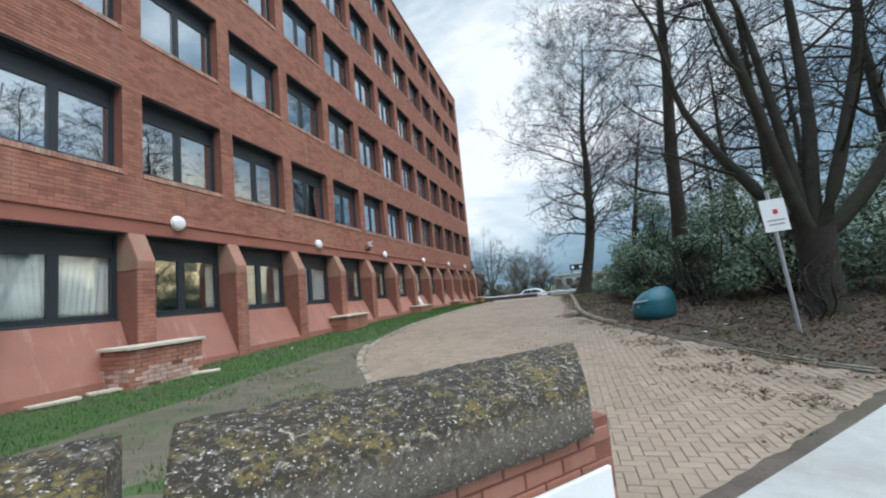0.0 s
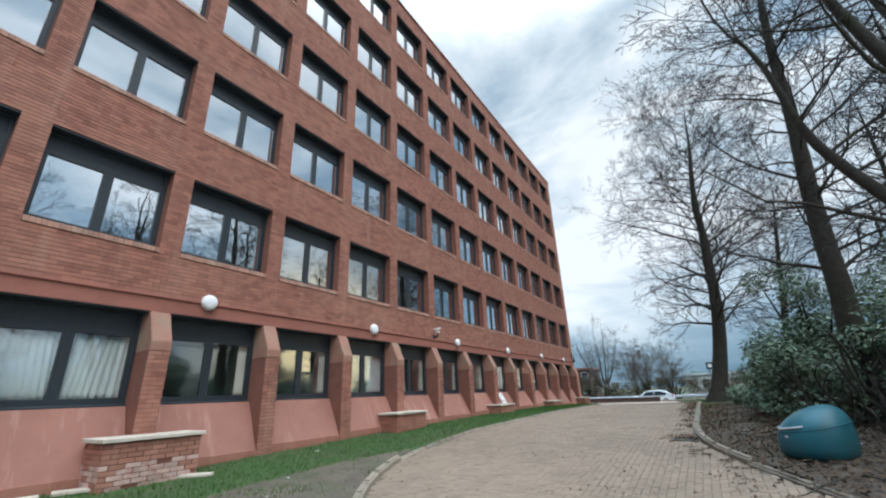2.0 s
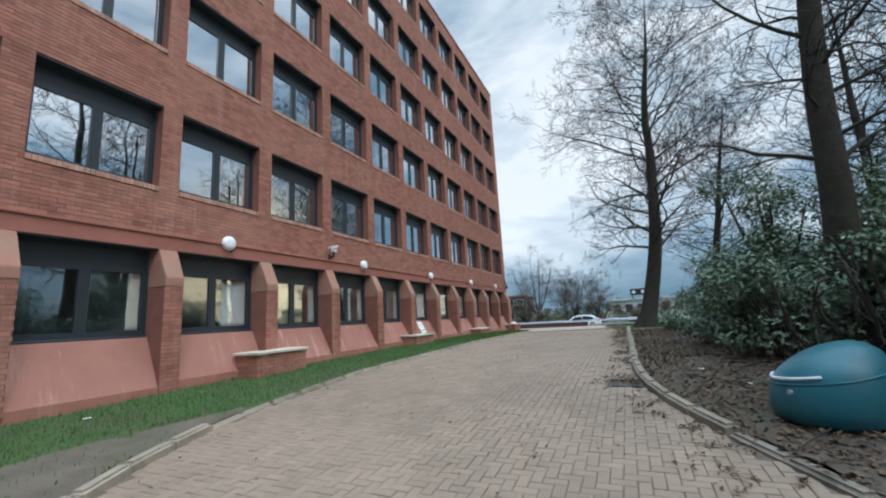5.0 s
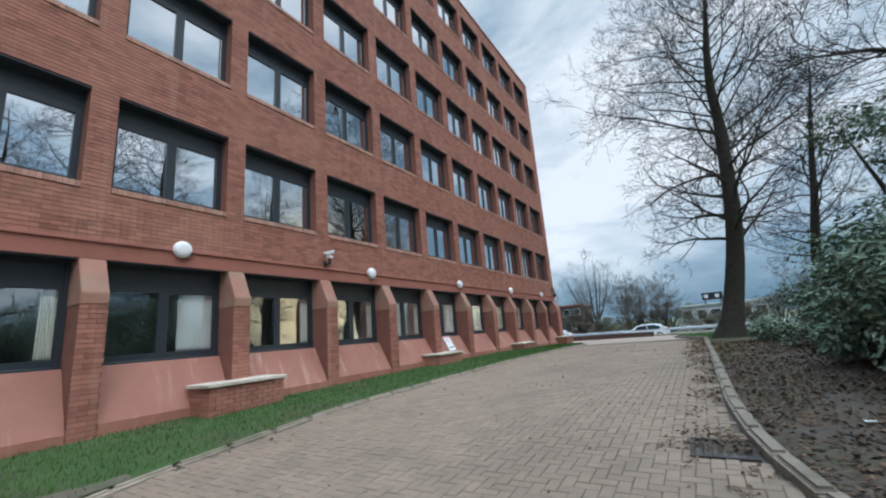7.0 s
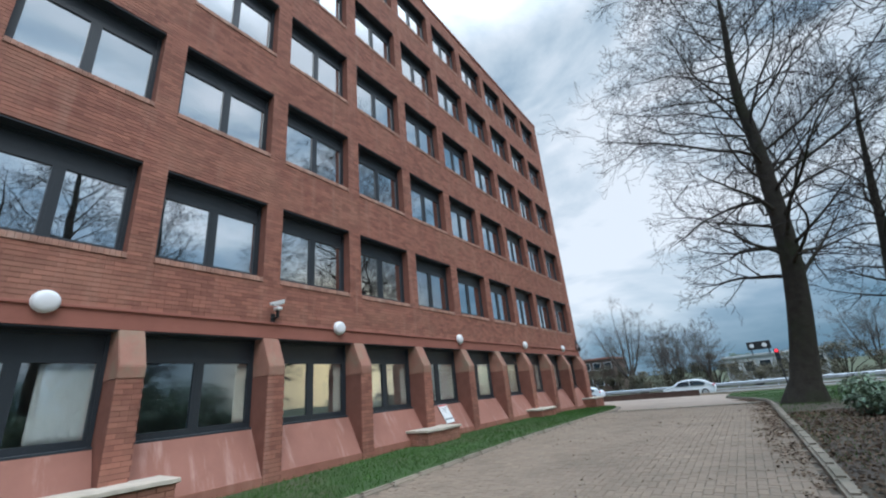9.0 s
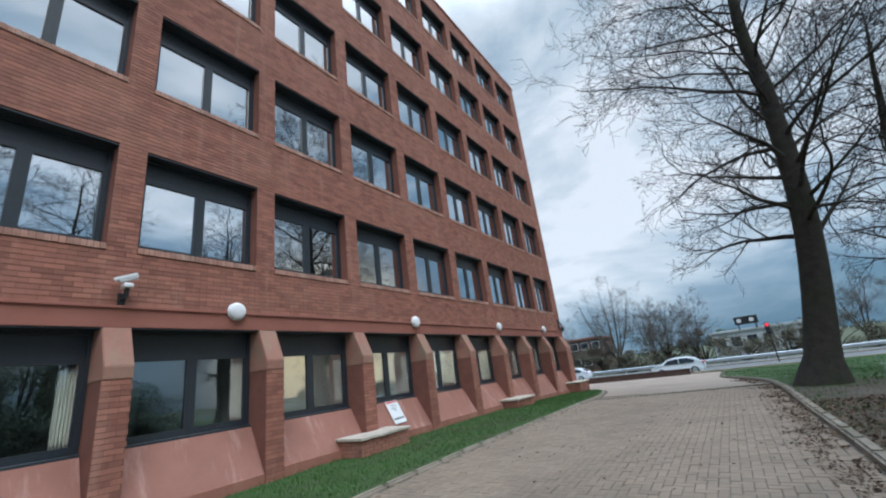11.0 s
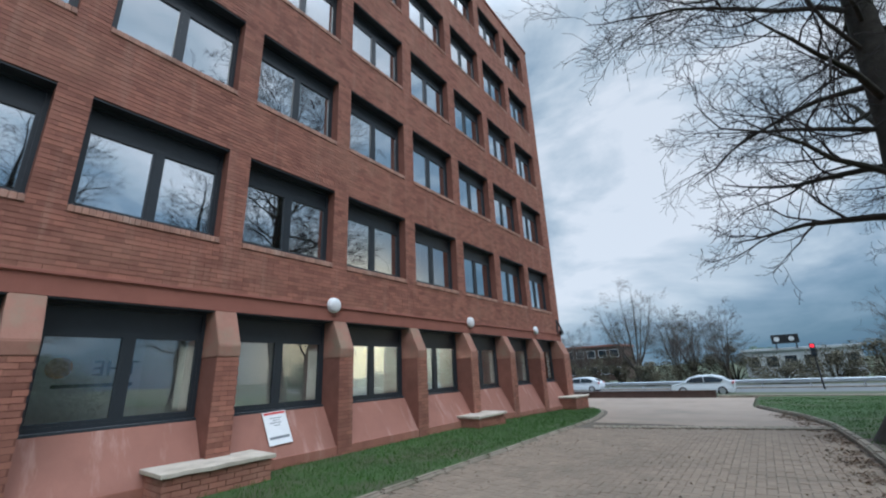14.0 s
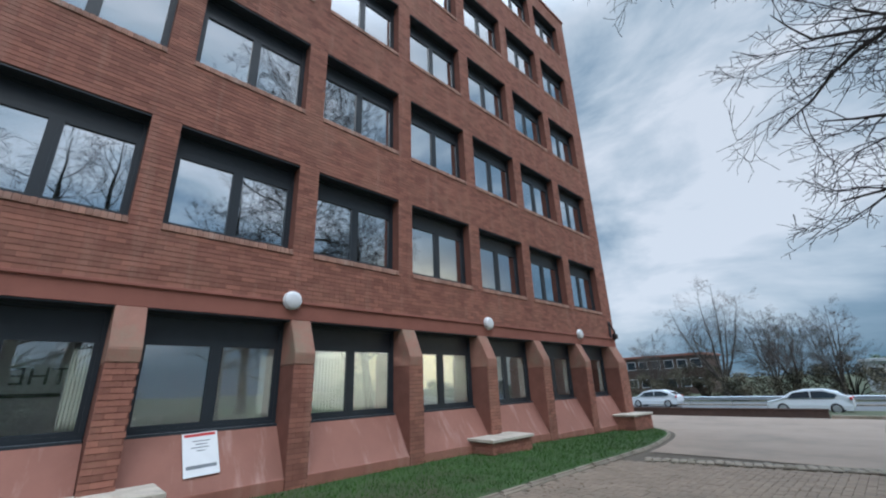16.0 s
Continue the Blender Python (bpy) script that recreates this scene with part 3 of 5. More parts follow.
# ---- trees ----
class Limbs:
    """Gathers tapered tubes into one mesh."""

    def __init__(self):
        self.v, self.f = [], []

    def run(self, pts, radii, sides):
        first = len(self.v)
        up = Vector((0.3, 0.2, 1)).normalized()
        for i, (p, r) in enumerate(zip(pts, radii)):
            d = (pts[min(i + 1, len(pts) - 1)] - pts[max(i - 1, 0)]).normalized()
            a = d.cross(up if abs(d.dot(up)) < 0.95 else Vector((1, 0, 0))).normalized()
            c = d.cross(a)
            for s in range(sides):
                w = 2 * math.pi * s / sides
                self.v.append(p + (a * math.cos(w) + c * math.sin(w)) * r)
        for i in range(len(pts) - 1):
            for s in range(sides):
                a0, a1 = first + i * sides + s, first + i * sides + (s + 1) % sides
                self.f.append((a0, a1, a1 + sides, a0 + sides))


def grow(rng, coarse, fine, p, d, length, r, level, depth, droop, count, spread):
    """One branch and, from it, its side branches."""
    n = max(3, int(length / (0.5 if level < 2 else 0.28)))
    n = min(n, 9)
    pts, radii = [p.copy()], [r]
    step = length / n
    d = d.normalized()
    for i in range(n):
        wob = Vector((rng.gauss(0, 1), rng.gauss(0, 1), rng.gauss(0, 1))) * (0.10 + 0.05 * level)
        d = (d + wob + Vector((0, 0, droop))).normalized()
        p = p + d * step
        pts.append(p.copy())
        radii.append(max(r * (1 - 0.85 * (i + 1) / n), 0.0055))
    (coarse if level < 2 else fine).run(pts, radii, 7 if level < 1 else (5 if level < 2 else 3))
    if level >= depth:
        return
    m = max(2, int(count * (0.7 + 0.6 * rng.random())))
    for j in range(m):
        s = 0.18 + 0.80 * (j + rng.random()) / m
        i = min(int(s * n), n - 1)
        q = pts[i].lerp(pts[i + 1], s * n - i)
        dd = (pts[i + 1] - pts[i]).normalized()
        side = dd.orthogonal().normalized()
        side.rotate(Matrix.Rotation(rng.random() * 2 * math.pi, 3, dd))
        ang = spread * (0.7 + 0.5 * rng.random())
        nd_ = dd * math.cos(ang) + side * math.sin(ang)
        ln = length * (0.62 - 0.30 * s) * (0.75 + 0.5 * rng.random())
        if ln < 0.18:
            continue
        grow(rng, coarse, fine, q, nd_, ln, max(radii[i] * 0.55, 0.004), level + 1, depth, droop * 0.7, count * 0.85, spread)


def make_tree(name, x, y, height, r, seed, label, first=2.6, laterals=34, reach=4.6, lean=(0, 0), depth=3, droop=0.015, stems=None, count=7, rise=0.25, limb=0.30, bark=None, twig=None, taper=0.72, bow=0.0):
    rng = random.Random(seed)
    z = ground_z(x, y) - 0.15
    t = empty(name, (x, y, z), label, "tree")
    trunk, coarse, fine = Limbs(), Limbs(), Limbs()
    if stems is None:
        pts, radii = [], []
        n = 22
        for i in range(n + 1):
            s = i / n
            wob = 0.16 * Vector((noise.noise((s * 4, seed, 0)), noise.noise((s * 4, seed, 9)), 0)) * min(1, s * 4)
            pts.append(Vector((lean[0] * s * height + bow * math.sin(math.pi * min(1.0, s / 0.6)), lean[1] * s * height, s * height)) + wob)
            radii.append(max(0.02, r * (1 - s) ** 0.85) * (1 + 0.75 * math.exp(-s * height / 0.35)))
        trunk.run(pts, radii, 14)
        for j in range(laterals):
            s = (first + (height * 0.97 - first) * ((j + rng.random()) / laterals)) / height
            i = min(int(s * n), n - 1)
            q = pts[i].lerp(pts[i + 1], s * n - i)
            a = j * 2.4 + rng.random() * 1.1
            up = rise + 0.55 * s
            ln = reach * (1.0 - taper * max(0, s - 0.15)) * (0.65 + 0.5 * rng.random()) * min(1.0, 0.55 + 1.6 * max(0, s - first / height))
            grow(rng, coarse, fine, q, Vector((math.cos(a), math.sin(a), up)), ln, radii[i] * limb * (0.8 + 0.4 * rng.random()), 1, depth, droop, count, 0.75)
    else:
        hb = stems["fork"]
        trunk.run([Vector((0, 0, hb * s)) for s in (0, 0.1, 0.25, 0.6, 0.85, 1.0)], [r * 1.7, r * 1.3, r * 1.08, r, r * 1.1, r * 1.15], 14)
        for (dx, dy, ln, rr, curve) in stems["arms"]:
            pts, radii = [], []
            n = 14
            for i in range(n + 1):
                s = i / n
                out = (1 - (1 - s) ** 2) * curve + s * (1 - curve)
                pts.append(Vector((dx * out, dy * out, hb - 0.25 + ln * (s ** 1.15))) + 0.42 * s * noise.noise_vector((s * 4, dx, dy)))
                radii.append(max(0.02, rr * (1 - 0.93 * s)))
            trunk.run(pts, radii, 9)
            for j in range(stems["side"]):
                s = 0.22 + 0.76 * (j + rng.random()) / stems["side"]
                i = min(int(s * n), n - 1)
                q = pts[i].lerp(pts[i + 1], s * n - i)
                a = rng.random() * 2 * math.pi
                grow(rng, coarse, fine, q, Vector((math.cos(a), math.sin(a), 0.55)), reach * (0.55 + 0.5 * rng.random()) * (1.1 - 0.6 * s), radii[i] * 0.38, 1, depth, droop, count, 0.7)
    child("trunk", mesh("trunk", trunk.v, trunk.f, bark or M_BARK, True), t)
    child("limb", mesh("limb", coarse.v, coarse.f, bark or M_BARK, True), t, kind="stuff")
    child("twig_crown", mesh("twig_crown", fine.v, fine.f, twig or M_TWIG), t, kind="stuff")
    return t


make_tree("tree", 0.88, 27.3, 17.0, 0.37, 3, "tall bare tree with a thick dark trunk on the grass verge", taper=0.5, bow=0.42, first=3.6, laterals=66, reach=6.8, depth=4, lean=(0.12, 0), count=7, limb=0.24, rise=0.34)
make_tree("tree", 4.5, 33.0, 13.5, 0.26, 13, "slender leaning bare tree farther along the verge", first=3.0, laterals=46, reach=6.2, depth=4, lean=(0.17, 0), count=6, limb=0.26)
make_tree("tree", 3.4, 14.3, 15.0, 0.26, 5, "bare tree with a slim trunk behind the teal bin", first=3.0, laterals=44, reach=4.4, depth=4, lean=(0.08, 0), count=6, limb=0.22)
make_tree("tree", 4.75, 9.6, 12.0, 0.29, 11, "broad bare tree forking low into several limbs", depth=4, reach=3.4, count=6,
          stems={"fork": 1.75, "side": 9, "arms": [(-2.3, 0.9, 7.5, 0.14, 0.7), (-1.5, -0.4, 9.5, 0.15, 0.5), (-0.4, 0.9, 10.0, 0.14, 0.3), (0.8, 0.4, 10.0, 0.16, 0.3), (1.8, -0.5, 9.0, 0.14, 0.55), (3.8, 0.3, 7.5, 0.16, 0.8)]})
make_tree("tree", 13.5, 13.0, 15.0, 0.30, 31, "bare tree with a broad crown behind the shrubbery", first=2.5, laterals=34, reach=5.4, depth=3, count=8)
make_tree("tree", 13.0, 20.5, 16.0, 0.32, 33, "bare tree with a broad crown behind the shrubbery", first=2.5, laterals=36, reach=5.6, depth=3, count=8)
make_tree("tree", 14.5, 29.5, 15.0, 0.30, 35, "bare tree with a broad crown behind the shrubbery", first=2.5, laterals=34, reach=5.4, depth=3, count=8)
make_tree("tree", 8.0, 18.5, 13.0, 0.26, 21, "bare tree with spreading limbs behind the shrubs", first=2.5, laterals=34, reach=4.6, depth=3)
make_tree("tree", 9.5, 26.5, 14.0, 0.28, 23, "bare tree standing on the far side of the verge", first=2.5, laterals=34, reach=4.8, depth=3)
make_tree("tree", 11.5, 36.0, 13.0, 0.26, 25, "bare tree near the road beyond the verge", first=2.5, laterals=30, reach=4.6, depth=3)
make_tree("tree", 10.5, 6.5, 13.0, 0.26, 27, "bare tree at the edge of the shrubbery", first=2.5, laterals=30, reach=4.6, depth=3)
for i_, (x_, y_, h_) in enumerate(((3.15, 11.75, 1.7), (2.55, 12.6, 1.5), (3.6, 12.9, 2.0), (4.3, 9.0, 1.2))):
    make_tree("bare_shrub", x_, y_, h_, 0.025, 140 + i_, "twiggy bare shrub at the foot of a tree", depth=3, reach=0.7, count=5,
              stems={"fork": 0.12, "side": 6, "arms": [(0.5 * math.cos(a * 1.25 + i_) * h_ * 0.6, 0.5 * math.sin(a * 1.25 + i_) * h_ * 0.6, h_, 0.014, 0.5) for a in range(5)]})


# ---- wall at the entrance ----
def make_entrance_wall():
    w = empty("entrance_wall", (0.03, 2.6, pave_z(2.6) - 0.05), "low red brick wall under a thick mossy concrete coping", "wall")
    o = Vector(w.location)
    d, n = Vector((-0.678, -0.735, 0)), Vector((0.735, -0.678, 0))      # along the wall, and towards the road
    back = Vector((0.07, 2.81, 0))

    def ring(s, extra):
        # profile of the coping: back foot, back top, front shoulder, front foot
        p = back + d * s
        prof = [(0.02, 0.86), (0.0, 1.05), (0.02, 1.09), (0.22, 1.065), (0.52, 0.985), (0.565, 0.955), (0.58, 0.80), (0.575, 0.765), (0.55, 0.755), (0.05, 0.755)]
        out = []
        for off, z in prof:
            q = p + n * off + d * (extra * off)
            jig = noise.noise((q.x * 9, q.y * 9, z * 9)) * 0.012 + noise.noise((q.x * 30, q.y * 30, z * 20)) * 0.006
            out.append(q + Vector((0, 0, z + jig)) - o)
        return out

    def stone(s0, s1, skew0):
        rings, vs, fs = [], [], []
        m = max(4, int((s1 - s0) / 0.03))
        for i in range(m + 1):
            s = s0 + (s1 - s0) * i / m
            e = skew0 * (1 - i / m)
            shrink = 0.985 if i in (0, m) else 1.0
            r = ring(s, e)
            c = sum(r, Vector()) / len(r)
            vs += [c + (v - c) * shrink for v in r]
        k = 10
        for i in range(m):
            for j in range(k):
                fs.append((i * k + j, i * k + (j + 1) % k, (i + 1) * k + (j + 1) % k, (i + 1) * k + j))
        fs += [tuple(range(k))[::-1], tuple(range(m * k, m * k + k))]
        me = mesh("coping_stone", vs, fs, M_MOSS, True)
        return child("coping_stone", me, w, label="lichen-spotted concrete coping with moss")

    stone(0.0, 2.20, 0.95)
    stone(2.36, 3.9, 0.0)
    stone(3.93, 5.6, 0.0)
    # brick body: courses of stretchers on the road side
    bm = bmesh.new()
    box(bm, 0.0, 0.10, -0.12, 5.4, 0.50, 0.80)
    rot = Matrix((d.to_3d(), n.to_3d(), Vector((0, 0, 1)))).transposed().to_4x4()
    bm.transform(Matrix.Translation(back - o) @ rot @ Matrix.Translation((0.36, 0, 0)))
    bmesh.ops.recalc_face_normals(bm, faces=bm.faces)
    part("body", bm, M_MORTAR, w)
    bb = bmesh.new()
    box(bb, 0.0, -0.0515, 0.0, 0.215, 0.0515, 0.065, bevel=0.004)
    me = bpy.data.meshes.new("wall_brick")
    bb.to_mesh(me)
    bb.free()
    me.materials.append(M_BRICK_ONE)
    for c in range(11):
        for i in range(-1, 10):
            s = 0.37 + i * 0.225 + (0.1125 if c % 2 else 0)
            if s < 0.36:
                continue
            p = back + d * s + n * 0.456 - o + Vector((0, 0, -0.06 + c * 0.075))
            ob = child("brick", me, w)
            ob.matrix_basis = Matrix.Translation(p) @ rot
    # pale name board on the road side
    sg = bmesh.new()
    box(sg, 0.42, 0.515, 0.05, 1.30, 0.540, 0.585, bevel=0.006)
    sg.transform(Matrix.Translation(back - o) @ rot)
    bmesh.ops.recalc_face_normals(sg, faces=sg.faces)
    part("name_board", sg, M_WHITE, w, "plain white board on the wall")


make_entrance_wall()


# ---- kerbs ----
def kerb_line(name, along, y0, y1, side, wide, tall, label, mat=M_KERB):
    k = empty(name, (along(y0), y0, pave_z(y0)), label, "kerb", kind="structure")
    o = Vector(k.location)
    pts = []
    y = y0
    while y <= y1:
        pts.append(Vector((along(y), y, pave_z(y))))
        y += 0.05
    bm = bmesh.new()
    box(bm, 0.0, -wide / 2, -0.2, 0.612, wide / 2, tall)
    top = [e for e in bm.edges if all(v.co.z > 0 for v in e.verts)]
    bmesh.ops.bevel(bm, geom=top, offset=min(0.03, wide * 0.25), segments=3, affect="EDGES")
    me = bpy.data.meshes.new("kerb_stone")
    bm.to_mesh(me)
    bm.free()
    me.materials.append(mat)
    rng = random.Random(4)
    at, i = pts[0], 0
    while True:
        j = i
        while j < len(pts) and (pts[j] - at).length < 0.61:
            j += 1
        if j >= len(pts):
            break
        q = pts[j]
        dirn = q - at
        ob = child("kerb_stone", me, k)
        yaw = math.atan2(dirn.y, dirn.x) + rng.uniform(-0.012, 0.012)
        off = Vector((-math.sin(yaw), math.cos(yaw), 0)) * (side * wide / 2)
        ob.matrix_basis = (Matrix.Translation(at - o + off + Vector((0, 0, rng.uniform(-0.004, 0.004)))) @ Matrix.Rotation(yaw, 4, "Z")
                           @ Matrix.Rotation(-math.asin(max(-1, min(1, dirn.z / dirn.length))), 4, "Y"))
        at, i = q, j
    return at.y


end = kerb_line("kerb_1", kerb_l, 2.9, 9.6, 1, 0.15, 0.105, "worn concrete edging round the bend of the drive")
kerb_line("kerb_3", kerb_l, end, 36.2, 1, 0.12, 0.045, "low concrete edging flush with the paving along the grass")
end = kerb_line("kerb_2", kerb_r, 5.0, 10.9, -1, 0.14, 0.050, "dirty concrete kerb along the planted bed", M_KERB_DARK)
kerb_line("kerb_4", kerb_r, end, 37.0, -1, 0.14, 0.10, "weathered rounded concrete kerb along the planted bed", M_KERB_WORN)


# ---- road surfaces ----
def make_roads():
    # concrete road in front of the entrance
    vs, fs = [], []
    u, v = Vector((0.7071, 0.7071, 0)), Vector((0.7071, -0.7071, 0))
    edge = Vector((0.92, 3.05, 0))
    ns, nw = 30, 12
    for j in range(nw + 1):
        for i in range(ns + 1):
            p = edge + u * (-14 + 28 * i / ns) + v * (j / nw * 14)
            vs.append((p.x, p.y, pave_z(p.y) + 0.012))
    for j in range(nw):
        for i in range(ns):
            a = j * (ns + 1) + i
            fs.append((a, a + ns + 1, a + ns + 2, a + 1))
    tagged(new("road_1", mesh("road_1", vs, fs, M_CONCRETE)), "pale worn concrete road at the entrance", "road", kind="structure")
    # gutter of dark silt between road and pavers
    vs, fs = [], []
    for i in range(121):
        for j in range(4):
            wob = 0.05 * noise.noise((i * 0.21, 0, 0)) if j in (0, 3) else 0
            p = edge + u * (-2.2 + 7.0 * i / 120) + v * (-0.15 + 0.17 * j / 3 + wob)
            vs.append((p.x, p.y, pave_z(p.y) + (0.004 if j in (0, 3) else 0.014) + 0.006 * noise.noise((p.x * 8, p.y * 8, 0))))
    for i in range(120):
        for j in range(3):
            a = i * 4 + j
            fs.append((a, a + 1, a + 5, a + 4))
    tagged(new("gutter", mesh("gutter", vs, fs, M_SOIL, True)), "dark silt and leaves in the road gutter", "gutter", kind="structure")
    # main road behind the low wall
    bm = boxes((-90, 45.2, -0.6, 90, 69, -0.30))
    me = bpy.data.meshes.new("road_2")
    bm.to_mesh(me)
    bm.free()
    me.materials.append(M_ASPHALT)
    tagged(new("road_2", me), "grey asphalt dual carriageway", "road", kind="structure")
    # plain far paving past the cobbles, blocks left out at this distance
    ys = [29.5 + 0.35 * i for i in range(41)]
    tagged(sheet("far_paving", lambda y: (kerb_l(y) + 0.13 if y < 35.6 else -26.0), lambda y: kerb_r(y) - 0.01, ys, 24, M_FARPAVE, 0.004), "plain sheet standing for the block paving near the road", "paving", kind="structure")


make_roads()


# ---- brick plinths against the wall ----
def make_plinth(y0, y1, top, worn=False):
    x0, x1 = -7.85, -7.17
    g = ground_z(-7.43, min(y1 - 0.7, 35)) - 0.1
    rng = random.Random(17)
    p = empty("brick_plinth", (-7.53, (y0 + y1) / 2, g), "crumbling brick plinth, limewashed below, under a pale slab" if worn else "low red brick plinth with a pale stone slab on top", "plinth", "plinths along the wall")
    o = Vector(p.location)
    core = part("body", boxes((x0, y0 + 0.01, g, x1 - 0.01, y1 - 0.01, top - 0.055)), M_MORTAR, p)
    core.location = -o
    slab = bmesh.new()
    box(slab, x0 - 0.02, y0 - 0.05, top - 0.05, x1 + 0.05, y1 + 0.05, top + 0.012)
    bmesh.ops.subdivide_edges(slab, edges=[e for e in slab.edges if abs(e.verts[0].co.y - e.verts[1].co.y) > 0.5], cuts=9)
    for v in slab.verts:
        v.co += 0.012 * noise.noise_vector(v.co * 3.1)
    bmesh.ops.bevel(slab, geom=[e for e in slab.edges if e.calc_face_angle(0) > 0.7], offset=0.008, segments=1, affect="EDGES")
    s = part("slab", slab, M_STONE, p, "pale weathered stone slab")
    s.location = -o
    courses = int((top - 0.055 - g) / 0.075)
    for c in range(courses):
        z = top - 0.06 - (c + 1) * 0.075 + 0.005
        for face in range(3):
            ln = (y1 - y0) if face == 0 else (x1 - x0)
            s_ = 0.0 if c % 2 else -0.1125
            while s_ < ln - 0.02:
                a, b = max(0, s_), min(ln, s_ + 0.215)
                if b - a > 0.03:
                    pale = worn and c > 3 and rng.random() < 0.75
                    key = (pale, round(b - a, 3))
                    me = BRICKS.get(key)
                    if me is None:
                        bm = bmesh.new()
                        box(bm, 0, 0, 0, b - a, 0.02, 0.065, bevel=0.003)
                        me = bpy.data.meshes.new("plinth_brick")
                        bm.to_mesh(me)
                        bm.free()
                        me.materials.append(M_BRICK_PALE if pale else M_BRICK_ONE)
                        BRICKS[key] = me
                    if pale and rng.random() < 0.12:
                        s_ += 0.225
                        continue
                    ob = child("brick", me, p)
                    if face == 0:
                        ob.matrix_basis = Matrix.Translation(Vector((x1 - 0.014, y0 + a, z)) - o) @ Matrix.Rotation(math.pi / 2, 4, "Z") @ Matrix.Translation((0, -0.02, 0))
                    elif face == 1:
                        ob.matrix_basis = Matrix.Translation(Vector((x0 + a, y0 - 0.006, z)) - o)
                    else:
                        ob.matrix_basis = Matrix.Translation(Vector((x0 + a, y1 - 0.014, z)) - o)
                s_ += 0.225


BRICKS = {}
for y0_, y1_, top_ in ((5.05, 6.50, 1.10), (12.15, 13.62, 1.10), (19.40, 20.85, 1.05), (26.70, 28.10, 0.985), (33.85, 35.28, 0.99)):
    make_plinth(y0_, y1_, top_, y0_ < 6)


# ---- fittings on the facade ----
def make_lamp(y):
    l = empty("bulkhead_lamp", (X_FACE + 0.004, y, 3.608), "round white opal bulkhead lamp on the brick wall", "lamp", "wall lamps")
    turn = Matrix.Rotation(math.pi / 2, 4, "Y")
    part("base", lathe(bmesh.new(), [(0.15, 0.0), (0.165, 0.01), (0.165, 0.04), (0.15, 0.05)], 28, turn), M_WHITE, l, smooth=True)
    part("diffuser", lathe(bmesh.new(), [(0.152, 0.05), (0.158, 0.065), (0.15, 0.085), (0.125, 0.102), (0.08, 0.114), (0.03, 0.118)], 28, turn), M_OPAL, l, smooth=True)


for y_ in (1.41, 6.69, 11.97, 17.25, 22.53, 27.80, 32.55):
    make_lamp(y_)


def make_cctv(y, z):
    c = empty("security_camera", (X_FACE + 0.004, y, z - 0.30), "white security camera on a bracket above the ledge", "camera")
    part("bracket", boxes((0, -0.05, -0.06, 0.02, 0.05, 0.12), (0.02, -0.02, 0.0, 0.20, 0.02, 0.04), (0.15, -0.025, 0.04, 0.20, 0.025, 0.17), bevel=0.006), M_BLACK, c)
    part("motor", boxes((0.10, -0.06, 0.16, 0.26, 0.06, 0.23), bevel=0.015), M_WHITE, c)
    m = Matrix.Translation((0.18, 0, 0.31)) @ Matrix.Scale(0.66, 4) @ Matrix.Rotation(radians(-118), 4, "Z") @ Matrix.Rotation(radians(16), 4, "Y")
    h = boxes((-0.18, -0.065, -0.06, 0.17, 0.065, 0.05), bevel=0.02)
    h.transform(m)
    part("housing", h, M_WHITE, c)
    s = boxes((-0.20, -0.085, 0.052, 0.24, 0.085, 0.068), (-0.20, -0.085, 0.0, 0.24, -0.072, 0.052), (-0.20, 0.072, 0.0, 0.24, 0.085, 0.052), bevel=0.004)
    s.transform(m)
    part("sunshield", s, M_WHITE, c)
    l = lathe(bmesh.new(), [(0.04, 0.0), (0.04, 0.012)], 16, m @ Matrix.Translation((0.17, 0, -0.005)) @ Matrix.Rotation(math.pi / 2, 4, "Y"))
    part("lens", l, M_CARGLASS, c)


make_cctv(15.49, 3.97)


def make_bracket():
    c = empty("corner_bracket", (X_FACE + 0.004, 34.95, 3.5), "black metal bracket fixed to the building's corner", "bracket")
    part("arm", tube(tube(bmesh.new(), (0.02, 0, 0.65), (0.16, 0.05, 0.35), 0.03, 0.03), (0.16, 0.05, 0.35), (0.10, 0.05, 0.0), 0.035, 0.03), M_BLACK, c)
    part("plate", boxes((0, -0.08, 0.05, 0.02, 0.08, 0.72), bevel=0.004), M_BLACK, c)
    part("box", boxes((0.08, -0.03, 0.05, 0.22, 0.13, 0.24), bevel=0.01), M_BLACK, c)


make_bracket()


def make_notice():
    # leans on the sloping apron
    n = empty("notice", (-8.04, 21.38, 1.30), "white notice sheet with a red heading on the rendered apron", "notice")
    tilt = Matrix.Rotation(radians(-29), 4, "Y") @ Matrix.Rotation(radians(2.5), 4, "X")
    n.matrix_basis = Matrix.Translation((-8.015, 21.43, 1.325)) @ tilt
    part("sheet", boxes((0, -0.225, -0.30, 0.008, 0.225, 0.30), bevel=0.002), M_WHITE, n)
    part("heading", boxes((0.0085, -0.20, 0.245, 0.0105, 0.20, 0.285)), M_RED, n, "red heading bar")
    for k, (a, b) in enumerate(((-0.10, 0.12), (-0.06, 0.09), (-0.12, 0.10), (-0.05, 0.06))):
        part("text_line", boxes((0.0085, a, 0.17 - 0.045 * k, 0.0098, b, 0.183 - 0.045 * k)), M_GREY, n, "illegible grey line of print")
    part("footer", boxes((0.0085, -0.19, -0.20, 0.0105, 0.19, -0.155)), M_GREY, n, "dark grey printed band")


make_notice()


